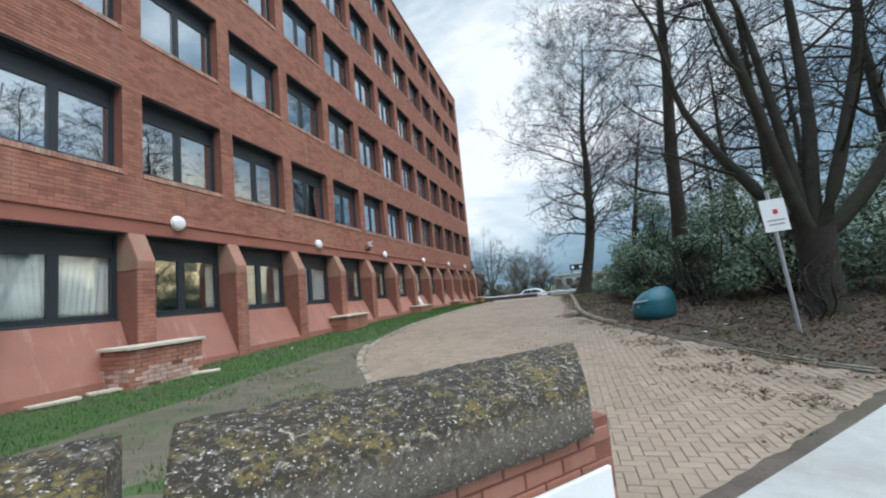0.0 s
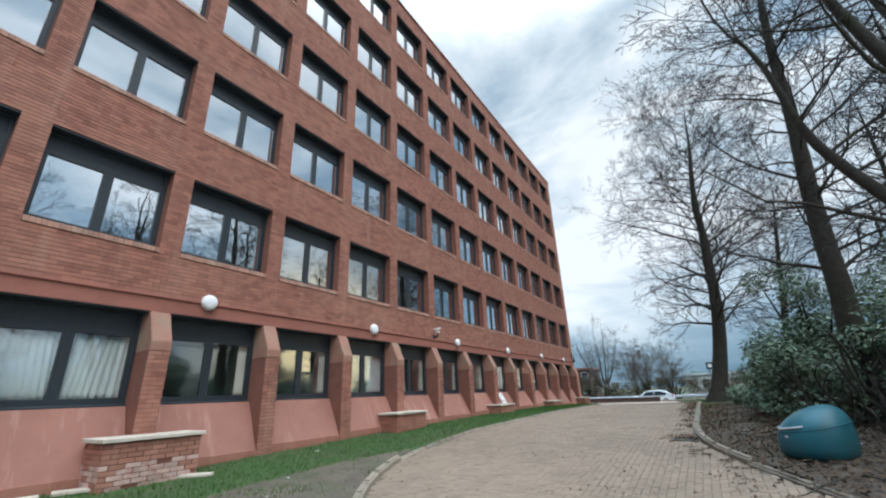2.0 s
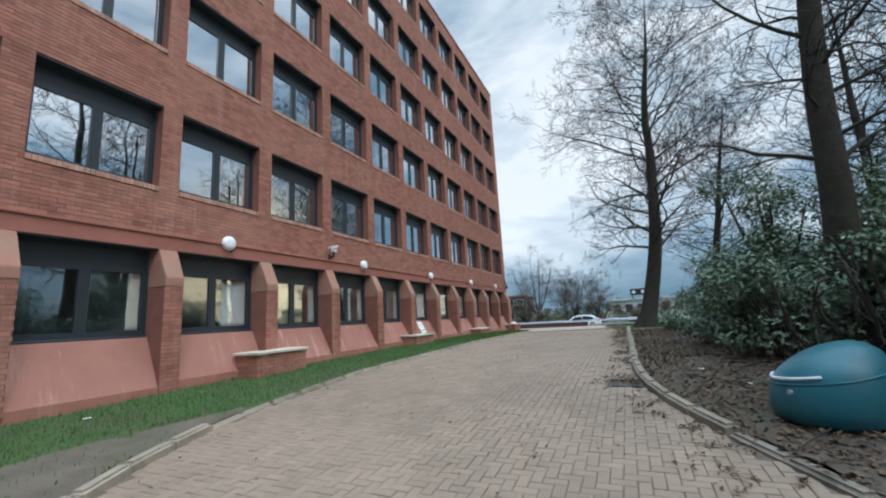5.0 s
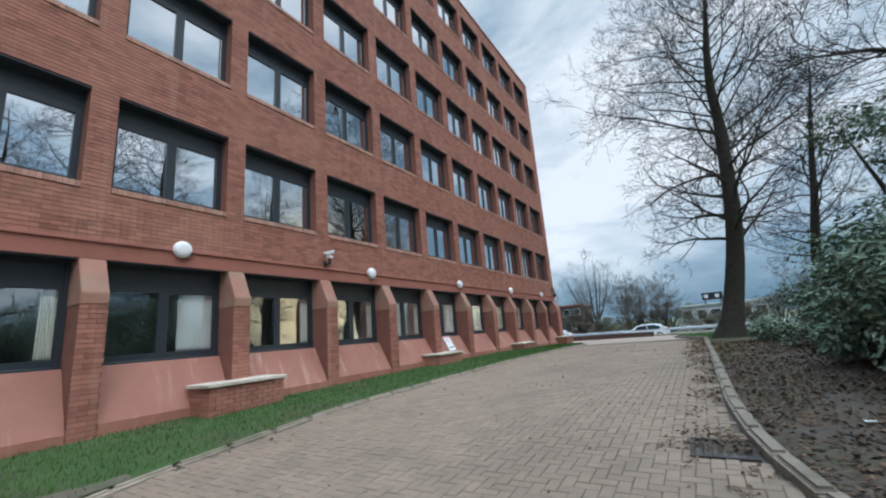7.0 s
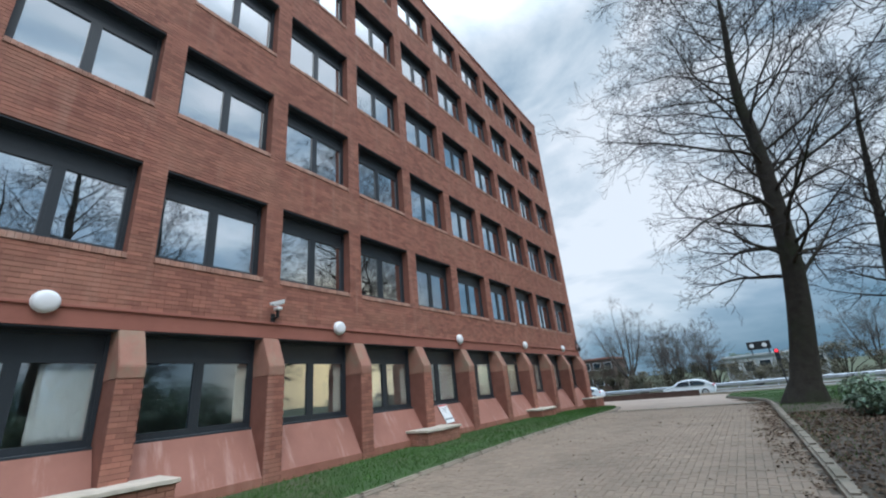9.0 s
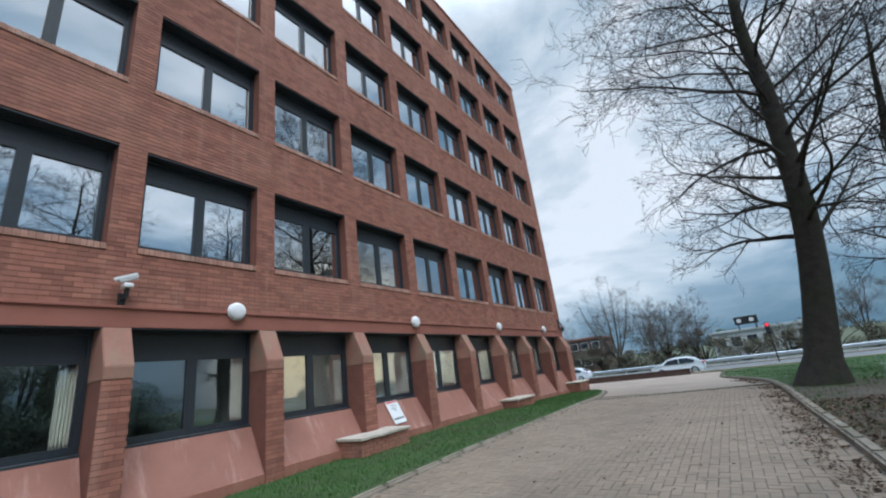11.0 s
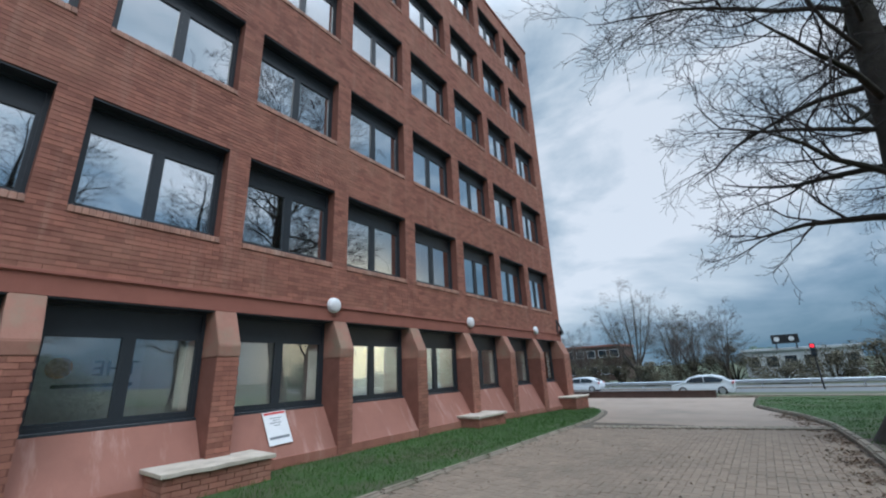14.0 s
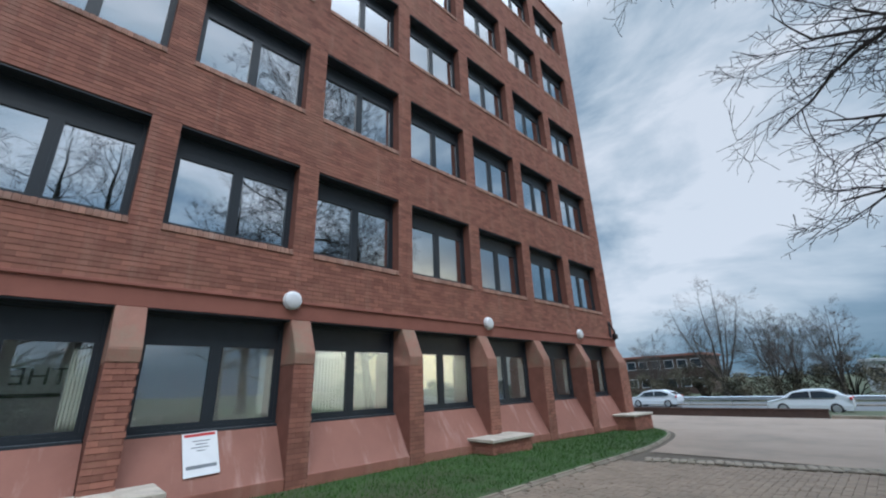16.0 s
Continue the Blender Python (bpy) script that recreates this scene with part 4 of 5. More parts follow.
# ---- behind the ground-floor glass ----
def make_drape(y0, y1, fabric, name, label, folds=9, amp=0.03, z0=1.68, z1=2.80, x=X_GLASS - 0.10, pull=0.0):
    vs, fs = [], []
    n = folds * 6
    for j in range(9):
        for i in range(n + 1):
            s, h = i / n, j / 8
            y = y0 + (y1 - y0) * (s + pull * (1 - h) * s * (1 - s))
            vs.append((x + amp * math.sin(s * folds * 2 * math.pi) * (0.6 + 0.4 * (1 - h)), y, z0 + (z1 - z0) * h))
    for j in range(8):
        for i in range(n):
            a = j * (n + 1) + i
            fs.append((a, a + 1, a + n + 2, a + n + 1))
    me = mesh(name, vs, fs, fabric, True)
    ob = new(name, me)
    sol = ob.modifiers.new("thick", "SOLIDIFY")
    sol.thickness = 0.004
    return tagged(ob, label, "curtain" if name == "curtain" else "blind", "drapes behind the glass")


for k_ in (-3, -2):
    yr = Y_R + BAY * k_ + 0.08
    make_drape(yr - 1.95, yr - 1.02, M_CURTAIN, "curtain", "pale net curtain drawn across the window", pull=0.5)
    make_drape(yr - 0.98, yr - 0.09, M_CURTAIN, "curtain", "pale net curtain drawn across the window", pull=-0.5)
for k_ in (6, 7):
    yr = Y_R + BAY * k_ + 0.08
    for a_, b_ in ((1.95, 1.04), (0.98, 0.08)):
        make_drape(yr - a_, yr - b_, M_LIT_BLIND, "blind", "cream blind pulled down behind the glass", folds=14, amp=0.006)
# Panel light added out of view to brighten the cream blinds from behind.
def make_blind_backlight(y):
    f = empty("blind_backlight", (-9.05, y, 3.16), "unseen panel light added behind the blinds to brighten them", "ceiling light", "office ceiling lights")
    part("frame", boxes((-0.32, -0.62, -0.05, 0.32, 0.62, 0.0), bevel=0.006), M_WHITE, f)
    part("diffuser", boxes((-0.28, -0.58, -0.058, 0.28, 0.58, -0.0505)), M_BACKLIGHT, f)


for k_ in (6, 7):
    make_blind_backlight(Y_R + BAY * k_ - 0.95)
make_drape(Y_R + BAY - 0.66, Y_R + BAY + 0.0, M_CURTAIN, "blind", "broad white blind half drawn across the office window", folds=5, amp=0.004)
for k_ in (-1, 0, 2, 3, 4, 5, 8, 9, 10):
    yr = Y_R + BAY * k_ + 0.08
    make_drape(yr - 0.30, yr - 0.07, M_BLIND, "blind", "pale vertical blind stacked at the window's side", folds=6, amp=0.02)


# ---- interior board with reversed lettering, added to imitate a sign mirrored in the glass ----
def make_board():
    # placed and scaled along sight lines to fit the camera's view
    b = empty("mirrored_sign_board", (-10.5, 18.95, 0.75), "pale board imitating the reflection of a distant sign with dark lettering", "board")
    b.scale = (1.0, 1.2, 1.2)
    part("panel", boxes((-0.03, -0.88, 0.55, 0, 0.88, 1.92), bevel=0.005), M_WHITE, b)
    for y in (-0.78, 0.78):
        part("leg", boxes((-0.05, y - 0.03, 0.002, -0.01, y + 0.03, 0.56)), M_BLACK, b)
    part("disc", lathe(bmesh.new(), [(0.15, 0.0), (0.15, 0.006)], 24, Matrix.Translation((0.002, -0.13, 1.45)) @ Matrix.Rotation(math.pi / 2, 4, "Y")), material("orange_print", (0.6, 0.22, 0.03), 0.6, vary=0.05, bump=0), b, "orange disc")
    fc = bpy.data.curves.new("lettering", "FONT")
    fc.body, fc.size, fc.extrude = "THE", 0.32, 0.002
    fc.materials.append(M_BLACK)
    t = new("lettering", fc)
    t.parent = b
    t.matrix_basis = Matrix.Translation((0.004, 0.83, 1.33)) @ Matrix.Rotation(math.pi / 2, 4, "Z") @ Matrix.Rotation(math.pi / 2, 4, "X") @ Matrix.Diagonal((-1, 1, 1, 1))
    part("strip", boxes((0.002, -0.18, 1.17, 0.006, 0.78, 1.22)), M_BLACK, b)


make_board()


# ---- bin, sign, drain ----
def make_bin():
    x, y = 1.95, 10.85
    b = empty("litter_bin", (x, y, ground_z(x, y)), "round teal plastic bin tipped over on the soil", "bin")
    prof = [(0.40, -0.03), (0.455, 0.02), (0.475, 0.12), (0.48, 0.26), (0.465, 0.38), (0.435, 0.46), (0.38, 0.545), (0.30, 0.61), (0.20, 0.655), (0.08, 0.675)]

    def slump(v):
        # the lid slopes down to the side of the opening
        return Vector((v.x + 0.06 * v.z, v.y, v.z * (1 + 0.45 * v.x) + 0.004 * math.sin(9 * v.x + 4 * v.y)))

    sh = lathe(bmesh.new(), prof, 40)
    for v in sh.verts:
        v.co = slump(v.co)
    part("shell", sh, M_TEAL, b, smooth=True)
    seam = bmesh.new()
    for i in range(40):
        a0, a1 = 2 * math.pi * i / 40, 2 * math.pi * (i + 1) / 40
        tube(seam, slump(Vector((0.462 * math.cos(a0), 0.462 * math.sin(a0), 0.40))), slump(Vector((0.462 * math.cos(a1), 0.462 * math.sin(a1), 0.40))), 0.009, 0.009, 5)
    part("lid_seam", seam, M_TEAL, b)
    lip = bmesh.new()
    n = 12
    for i in range(n):
        a0, a1 = radians(150 + 95 * i / n), radians(150 + 95 * (i + 1) / n)
        tube(lip, slump(Vector((0.445 * math.cos(a0), 0.445 * math.sin(a0), 0.465))), slump(Vector((0.445 * math.cos(a1), 0.445 * math.sin(a1), 0.465))), 0.016, 0.016, 6)
    part("lip", lip, M_CARWHITE, b, "pale worn lip of the opening")
    at = slump(Vector((-0.385, -0.275, 0.33)))
    part("lock", lathe(bmesh.new(), [(0.022, 0), (0.022, 0.02)], 12, Matrix.Translation(at) @ Matrix.Rotation(radians(35), 4, "Z") @ Matrix.Rotation(radians(-90), 4, "Y")), M_STEEL, b)


make_bin()


def make_sign():
    x, y = 3.72, 8.3
    s = empty("sign_post", (x, y, ground_z(x, y) - 0.02), "white sign with a red mark on a leaning steel post", "sign")
    part("post", tube(bmesh.new(), (-0.03, 0, -0.3), (-0.15, 0, 2.45), 0.030, 0.030, 14), M_STEEL, s)
    tilt = Matrix.Translation((-0.11, -0.04, 2.02)) @ Matrix.Rotation(radians(-3.3), 4, "Y") @ Matrix.Rotation(radians(14), 4, "Z")
    for nm, mat, bx, lb in (("plate", M_WHITE, (-0.21, -0.006, -0.28, 0.21, 0.006, 0.28), ""), ("mark", M_RED, (-0.02, -0.009, 0.02, 0.06, -0.0065, 0.10), "red mark"),
                            ("text_line", M_GREY, (-0.15, -0.009, -0.10, 0.15, -0.0065, -0.08), "illegible grey print"), ("text_line", M_GREY, (-0.13, -0.009, -0.17, 0.13, -0.0065, -0.15), "illegible grey print")):
        bm = boxes(bx)
        bm.transform(tilt)
        part(nm, bm, mat, s, lb)
    for z in (1.86, 2.18):
        part("clamp", lathe(bmesh.new(), [(0.040, 0), (0.040, 0.03)], 14, Matrix.Translation((-0.10 - (z - 2.02) * 0.058, 0, z))), M_STEEL, s)


make_sign()


def make_drain():
    x, y = 0.10, 12.55
    d = empty("drain_grate", (x, y, pave_z(y) + 0.001), "iron gully grate beside the kerb", "drain")
    part("rim", boxes((-0.24, -0.24, -0.05, -0.20, 0.24, 0.010), (0.20, -0.24, -0.05, 0.24, 0.24, 0.010), (-0.20, -0.24, -0.05, 0.20, -0.20, 0.010), (-0.20, 0.20, -0.05, 0.20, 0.24, 0.010)), M_IRON, d)
    for i in range(6):
        part("bar", boxes((-0.17 + i * 0.066, -0.20, -0.03, -0.14 + i * 0.066, 0.20, 0.008), bevel=0.003), M_IRON, d)
    part("pit", boxes((-0.20, -0.20, -0.05, 0.20, 0.20, -0.035)), M_BLACK, d)
    d.rotation_euler = (math.atan(0.055), 0, 0)


make_drain()


# ---- loose slabs and litter by the wall ----
def slab_at(x, y, yaw, ln, label):
    bm = boxes((-0.11, -ln / 2, 0, 0.11, ln / 2, 0.05), bevel=0.008)
    for v in bm.verts:
        v.co += 0.01 * noise.noise_vector(v.co * 7 + Vector((x, y, 0)))
    me = bpy.data.meshes.new("stone_slab")
    bm.to_mesh(me)
    bm.free()
    me.materials.append(M_STONE)
    ob = tagged(new("stone_slab", me), label, "slab", "loose slabs")
    ob.matrix_basis = Matrix.Translation((x, y, ground_z(x, y) + 0.004)) @ Matrix.Rotation(radians(yaw), 4, "Z")


slab_at(-7.55, 4.22, -16, 0.62, "fallen pale stone slab lying in the grass")
slab_at(-7.47, 4.92, -20, 0.52, "fallen pale stone slab lying in the grass")
slab_at(-7.01, 6.42, -48, 0.50, "broken stone slab at the foot of a plinth")


def litter(x, y, size, yaw, label):
    n = 5
    vs = [((i / (n - 1) - 0.5) * size, (j / (n - 1) - 0.5) * size * 0.7, 0.01 + 0.03 * size * 6 * abs(noise.noise((i * 0.9 + x, j * 0.9 + y, 0)))) for j in range(n) for i in range(n)]
    fs = [(j * n + i, j * n + i + 1, j * n + i + n + 1, j * n + i + n) for j in range(n - 1) for i in range(n - 1)]
    ob = tagged(new("litter", mesh("litter", vs, fs, M_WHITE)), label, "litter", "scraps of litter")
    sol = ob.modifiers.new("thick", "SOLIDIFY")
    sol.thickness = 0.003
    ob.matrix_basis = Matrix.Translation((x, y, ground_z(x, y) + 0.012)) @ Matrix.Rotation(radians(yaw), 4, "Z")


rng_l = random.Random(12)
for x_, y_, s_ in ((-7.0, 9.05, 0.13), (2.9, 9.2, 0.14), (3.3, 9.6, 0.10), (2.4, 8.75, 0.16), (1.2, 13.2, 0.12), (1.6, 12.2, 0.10), (3.2, 8.7, 0.12), (-5.6, 7.2, 0.06),
                   (1.0, 14.6, 0.07), (4.2, 10.2, 0.09), (2.6, 11.6, 0.06), (-4.9, 6.3, 0.06), (-5.8, 5.4, 0.07), (-4.0, 4.6, 0.05)):
    litter(x_, y_, s_ * 0.65, rng_l.uniform(0, 180), "crumpled scrap of white paper on the ground")


# ---- cobble strip across the drive ----
def make_cobbles():
    c = empty("cobble_strip", (-2.4, 29.0, pave_z(29.0)), "strip of rounded cobbles set across the drive", "paving", kind="structure")
    o = Vector(c.location)
    bm = bmesh.new()
    bmesh.ops.create_icosphere(bm, subdivisions=2, radius=0.075)
    for v in bm.verts:
        v.co.z *= 0.34
        v.co += 0.006 * noise.noise_vector(v.co * 20)
    me = bpy.data.meshes.new("cobble")
    bm.to_mesh(me)
    bm.free()
    me.materials.append(M_KERB)
    me.polygons.foreach_set("use_smooth", [True] * len(me.polygons))
    rng = random.Random(8)
    bed = bmesh.new()
    box(bed, -2.45, -0.21, -0.05, 2.45, 0.21, 0.015)
    yaw = math.atan2(1.22, 4.45)
    turn = Matrix.Rotation(yaw, 4, "Z")
    bed.transform(turn)
    part("bed", bed, M_JOINT, c)
    for i in range(34):
        for j in range(3):
            p = turn @ Vector((-2.38 + i * 0.142 + rng.uniform(-0.012, 0.012), -0.135 + j * 0.135 + rng.uniform(-0.01, 0.01), 0))
            z = pave_z(p.y + o.y) - o.z + 0.012
            ob = child("cobble", me, c)
            ob.matrix_basis = Matrix.Translation((p.x, p.y, z + rng.uniform(-0.008, 0.008))) @ Matrix.Rotation(rng.random() * 6.28, 4, "Z")


make_cobbles()


# ---- shrubs ----
def leaf_mesh(name, centres, normals, length, width, mat, rng):
    n = len(centres)
    a = rng.normal(size=(n, 3))
    a -= (a * normals).sum(1)[:, None] * normals
    a /= np.linalg.norm(a, axis=1)[:, None] + 1e-9
    b = np.cross(normals, a)
    ln = (length * rng.uniform(0.6, 1.25, n))[:, None]
    wd = (width * rng.uniform(0.7, 1.2, n))[:, None]
    fold = normals * (wd * 0.35)
    v = np.stack([centres, centres + a * ln * 0.5 + b * wd + fold, centres + a * ln, centres + a * ln * 0.5 - b * wd + fold], 1).reshape(-1, 3)
    i = np.arange(n)[:, None] * 4
    tri = np.concatenate([i + np.array([[0, 1, 2]]), i + np.array([[0, 2, 3]])], 1).reshape(-1, 3)
    me = bpy.data.meshes.new(name)
    me.vertices.add(len(v))
    me.vertices.foreach_set("co", v.astype(np.float32).ravel())
    me.loops.add(tri.size)
    me.loops.foreach_set("vertex_index", tri.astype(np.int32).ravel())
    me.polygons.add(len(tri))
    me.polygons.foreach_set("loop_start", np.arange(0, tri.size, 3, dtype=np.int32))
    me.materials.append(mat)
    me.update(calc_edges=True)
    me.validate()
    me.shade_flat()
    return me


def make_shrub(x, y, rx, ry, h, leaves, seed, mat, label, length=0.13, width=0.028, name="shrub"):
    rng = np.random.default_rng(seed)
    z = ground_z(x, y) if y < 42 else -0.33
    s = empty(name, (x, y, z - 0.03), label, "shrub")
    stems = Limbs()
    r2 = random.Random(seed)
    blobs = []
    for i in range(20):
        a, q = r2.uniform(0, 6.283), math.sqrt(r2.random()) * 0.8
        top = Vector((rx * q * math.cos(a), ry * q * math.sin(a), h * r2.uniform(0.14, 0.92) * (1 - 0.25 * q)))
        blobs.append((top, r2.uniform(0.28, 0.5) * min(rx, ry, h)))
        mid = Vector((top.x * 0.35, top.y * 0.35, top.z * 0.45))
        stems.run([Vector((top.x * 0.12, top.y * 0.12, 0)), mid, top], [0.035 * h / 2, 0.022 * h / 2, 0.006], 5)
    child("stem", mesh("stem", stems.v, stems.f, M_BARK, True), s, kind="stuff")
    per = leaves // len(blobs)
    cs, ns = [], []
    for c, r in blobs:
        d = rng.normal(size=(per, 3))
        d /= np.linalg.norm(d, axis=1)[:, None]
        rad = r * rng.uniform(0.45, 1.12, per) ** 0.6
        p = np.array(c) + d * rad[:, None] * np.array([1.1, 1.1, 0.8])
        nn = d * 0.6 + np.array([0, 0, 0.7]) + rng.normal(size=(per, 3)) * 0.35
        nn /= np.linalg.norm(nn, axis=1)[:, None]
        keep = p[:, 2] > 0.05
        cs.append(p[keep])
        ns.append(nn[keep])
    child("leaf_mass", leaf_mesh("leaf_mass", np.concatenate(cs), np.concatenate(ns), length, width, mat, rng), s, kind="stuff")


for i_, (x_, y_, rx_, ry_, h_, n_) in enumerate(((5.4, 12.4, 1.9, 1.5, 3.2, 9000), (7.8, 10.9, 1.9, 1.7, 2.9, 9000), (3.7, 14.8, 1.2, 1.3, 2.3, 8000), (5.6, 16.2, 1.9, 1.6, 4.2, 9000),
                                                 (3.0, 17.8, 1.2, 1.5, 2.1, 8000), (4.7, 20.6, 1.9, 1.7, 2.6, 8000), (8.6, 14.2, 2.2, 1.8, 4.4, 8000), (10.4, 8.6, 1.9, 1.8, 2.8, 5000),
                                                 (2.5, 19.6, 0.9, 1.3, 1.5, 4000), (7.6, 19.4, 2.2, 2.0, 3.2, 5000), (2.6, 16.4, 0.95, 1.6, 2.5, 8000), (2.6, 14.2, 0.9, 1.0, 1.9, 4500), (3.6, 19.6, 1.5, 1.5, 3.2, 3000), (3.3, 16.7, 1.3, 1.3, 4.9, 5500), (1.9, 22.6, 0.7, 1.2, 0.8, 2500), (11.6, 12.0, 2.2, 2.0, 3.2, 5000))):
    make_shrub(x_, y_, rx_, ry_, h_, n_, 40 + i_, M_LEAF, "dense dark evergreen shrub with glossy leaves")
# Shrubs not known to stand here, added so low windows mirror foliage.
for i_ in (0, 1, 2, 3, 4, 8):
    make_shrub(16.5 + (i_ % 2) * 1.5, 4.0 + i_ * 4.4, 2.0, 2.6, 2.8 + 0.6 * (i_ % 3), 3000, 160 + i_, M_LEAF, "dark evergreen shrub added for the low windows to mirror", 0.22, 0.05)
for i_ in range(25):
    make_shrub(-50 + i_ * 4.2, 72.5 + (i_ % 3) * 2.0, 3.6, 1.8, 2.9 + 0.8 * (i_ % 3), 3200, 80 + i_, M_HEDGE, "brown winter scrub beyond the road", 0.30, 0.05)


# ---- ground cover ----
def scatter(count, seed, area, test):
    rng = np.random.default_rng(seed)
    pts = []
    for _ in range(count):
        x, y = rng.uniform(area[0], area[1]), rng.uniform(area[2], area[3])
        if test(x, y, rng.random()):
            pts.append((x, y, ground_z(x, y)))
    return np.array(pts), rng


def bare(x, y):
    return kerb_l(y) - x < interp(y, [(-6, 0.5), (0, 3.2), (2.3, 4.4), (6, 2.6), (8, 1.4), (9.3, 0.7), (10.6, 0.17), (13, 0.1)])


def make_grass(count, seed, area, test, label):
    pts, rng = scatter(count, seed, area, test)
    n = len(pts)
    ang = rng.uniform(0, 6.283, n)
    a = np.stack([np.cos(ang), np.sin(ang), np.zeros(n)], 1)
    hh = rng.uniform(0.025, 0.075, n)[:, None]
    lean = a[:, [1, 0, 2]] * rng.uniform(-0.6, 0.6, n)[:, None] * hh
    v = np.stack([pts - a * 0.005, pts + a * 0.005, pts + lean + np.array([0, 0, 1]) * hh], 1).reshape(-1, 3)
    me = bpy.data.meshes.new("grass_blades")
    me.vertices.add(len(v))
    me.vertices.foreach_set("co", v.astype(np.float32).ravel())
    me.loops.add(n * 3)
    me.loops.foreach_set("vertex_index", np.arange(n * 3, dtype=np.int32))
    me.polygons.add(n)
    me.polygons.foreach_set("loop_start", np.arange(0, n * 3, 3, dtype=np.int32))
    me.materials.append(M_GRASS)
    me.update(calc_edges=True)
    tagged(new("grass", me), label, "grass", kind="stuff")


make_grass(110000, 5, (-7.85, -1.0, 1.0, 36.0), lambda x, y, r: x < kerb_l(y) - 0.14 and r < (0.10 if bare(x, y) and noise.noise((x * 0.9, y * 0.9, 4)) < 0.18 else 1.0),
           "short green grass blades along the building")
make_grass(90000, 15, (-1.4, 8.0, 8.0, 42.0), lambda x, y, r: x > kerb_r(y) + 0.15 and r < (1.0 if y > 26 else max(0.0, 1.1 - (x - kerb_r(y)) / 1.6) * (0.5 + noise.noise((x, y, 2))) if y > 13.5 else (0.6 if noise.noise((x * 0.9, y * 0.9, 5)) > 0.30 else 0.0)),
           "green grass blades on the verge beside the drive")


def make_leaf_litter():
    def on_soil(x, y, r):
        return x > kerb_r(y) + 0.05 and y > 5.0 and (x - y > -30) and r < 0.75 and x - y < 0.5

    def on_drive(x, y, r):
        d = kerb_r(y) - x
        if d < 0.02 or x - y > -2.3:
            return False
        band = interp(y, [(4, 3.4), (6, 2.8), (8, 1.5), (9, 1.0), (11, 0.8), (12.5, 0.8), (14, 0.4), (20, 0.6), (40, 0.7)])
        spot = noise.noise((x * 1.6, y * 1.6, 3)) * 0.7 + 0.5 * noise.noise((x * 5, y * 5, 7))
        return r < max(0.0, 1 - d / band) * 1.3 and spot > (0.08 if y < 12 else -0.04)

    def stray(x, y, r):
        return kerb_l(y) + 0.1 < x < kerb_r(y) and x - y < -2.4 and r < 0.75 * max(0.05, noise.noise((x * 0.7, y * 0.7, 11)))

    for nm, cnt, seed, area, test, ln, lab in (("leaf_litter", 75000, 6, (0.1, 7.5, 5, 24), on_soil, 0.06, "brown dead leaves scattered over the soil"),
                                               ("leaf_drift", 115000, 7, (-1.2, 4.6, 3.6, 34), on_drive, 0.05, "dark wet leaves drifted along the kerb"),
                                               ("stray_leaves", 9000, 9, (-5.2, 3.0, 3.2, 26), stray, 0.05, "few dead leaves strewn over the paving")):
        p, rng = scatter(cnt, seed, area, test)
        p[:, 2] += 0.012 + rng.uniform(0, 0.012, len(p))
        nn = np.array([0, 0, 1.0]) + rng.normal(size=(len(p), 3)) * 0.28
        nn /= np.linalg.norm(nn, axis=1)[:, None]
        tagged(new(nm, leaf_mesh(nm, p, nn, ln, ln * 0.36, M_DEAD, rng)), lab, "leaves", kind="stuff")


make_leaf_litter()


def make_fallen_twigs():
    rng = random.Random(31)
    for i in range(26):
        x, y = rng.uniform(0.8, 4.6), rng.uniform(8.4, 14.5)
        if x < kerb_r(y) + 0.2:
            continue
        lm = Limbs()
        a, ln = rng.uniform(0, 6.283), rng.uniform(0.4, 1.3)
        pts = [Vector((math.cos(a) * ln * s, math.sin(a) * ln * s, 0.02 + 0.05 * math.sin(s * 3 + i))) + 0.05 * noise.noise_vector((i, s * 2, 0)) for s in (0, 0.25, 0.5, 0.75, 1)]
        for p in pts:
            p.z = ground_z(x + p.x, y + p.y) - ground_z(x, y) + abs(p.z) * 0.6 + 0.008
        lm.run(pts, [0.012, 0.011, 0.009, 0.007, 0.004], 5)
        ob = tagged(new("fallen_twig", mesh("fallen_twig", lm.v, lm.f, M_BARK)), "dead twig lying on the soil", "twig", "fallen twigs")
        ob.location = (x, y, ground_z(x, y))


make_fallen_twigs()


# ---- beyond the drive: low wall, barrier, cars, far side ----
def make_far_wall():
    w = empty("low_wall", (-6.5, 43.2, 0.28), "low dark brick wall between drive and road", "wall")
    part("body", boxes((-9.0, -0.11, 0, 3.3, 0.11, 0.34), bevel=0.01), M_DARKBRICK, w)
    part("coping", boxes((-9.0, -0.14, 0.341, 3.34, 0.14, 0.40), bevel=0.012), M_DARKBRICK, w)
    part("kerb", boxes((3.35, -0.09, 0, 30, 0.09, 0.16), bevel=0.02), M_KERB, w)


make_far_wall()


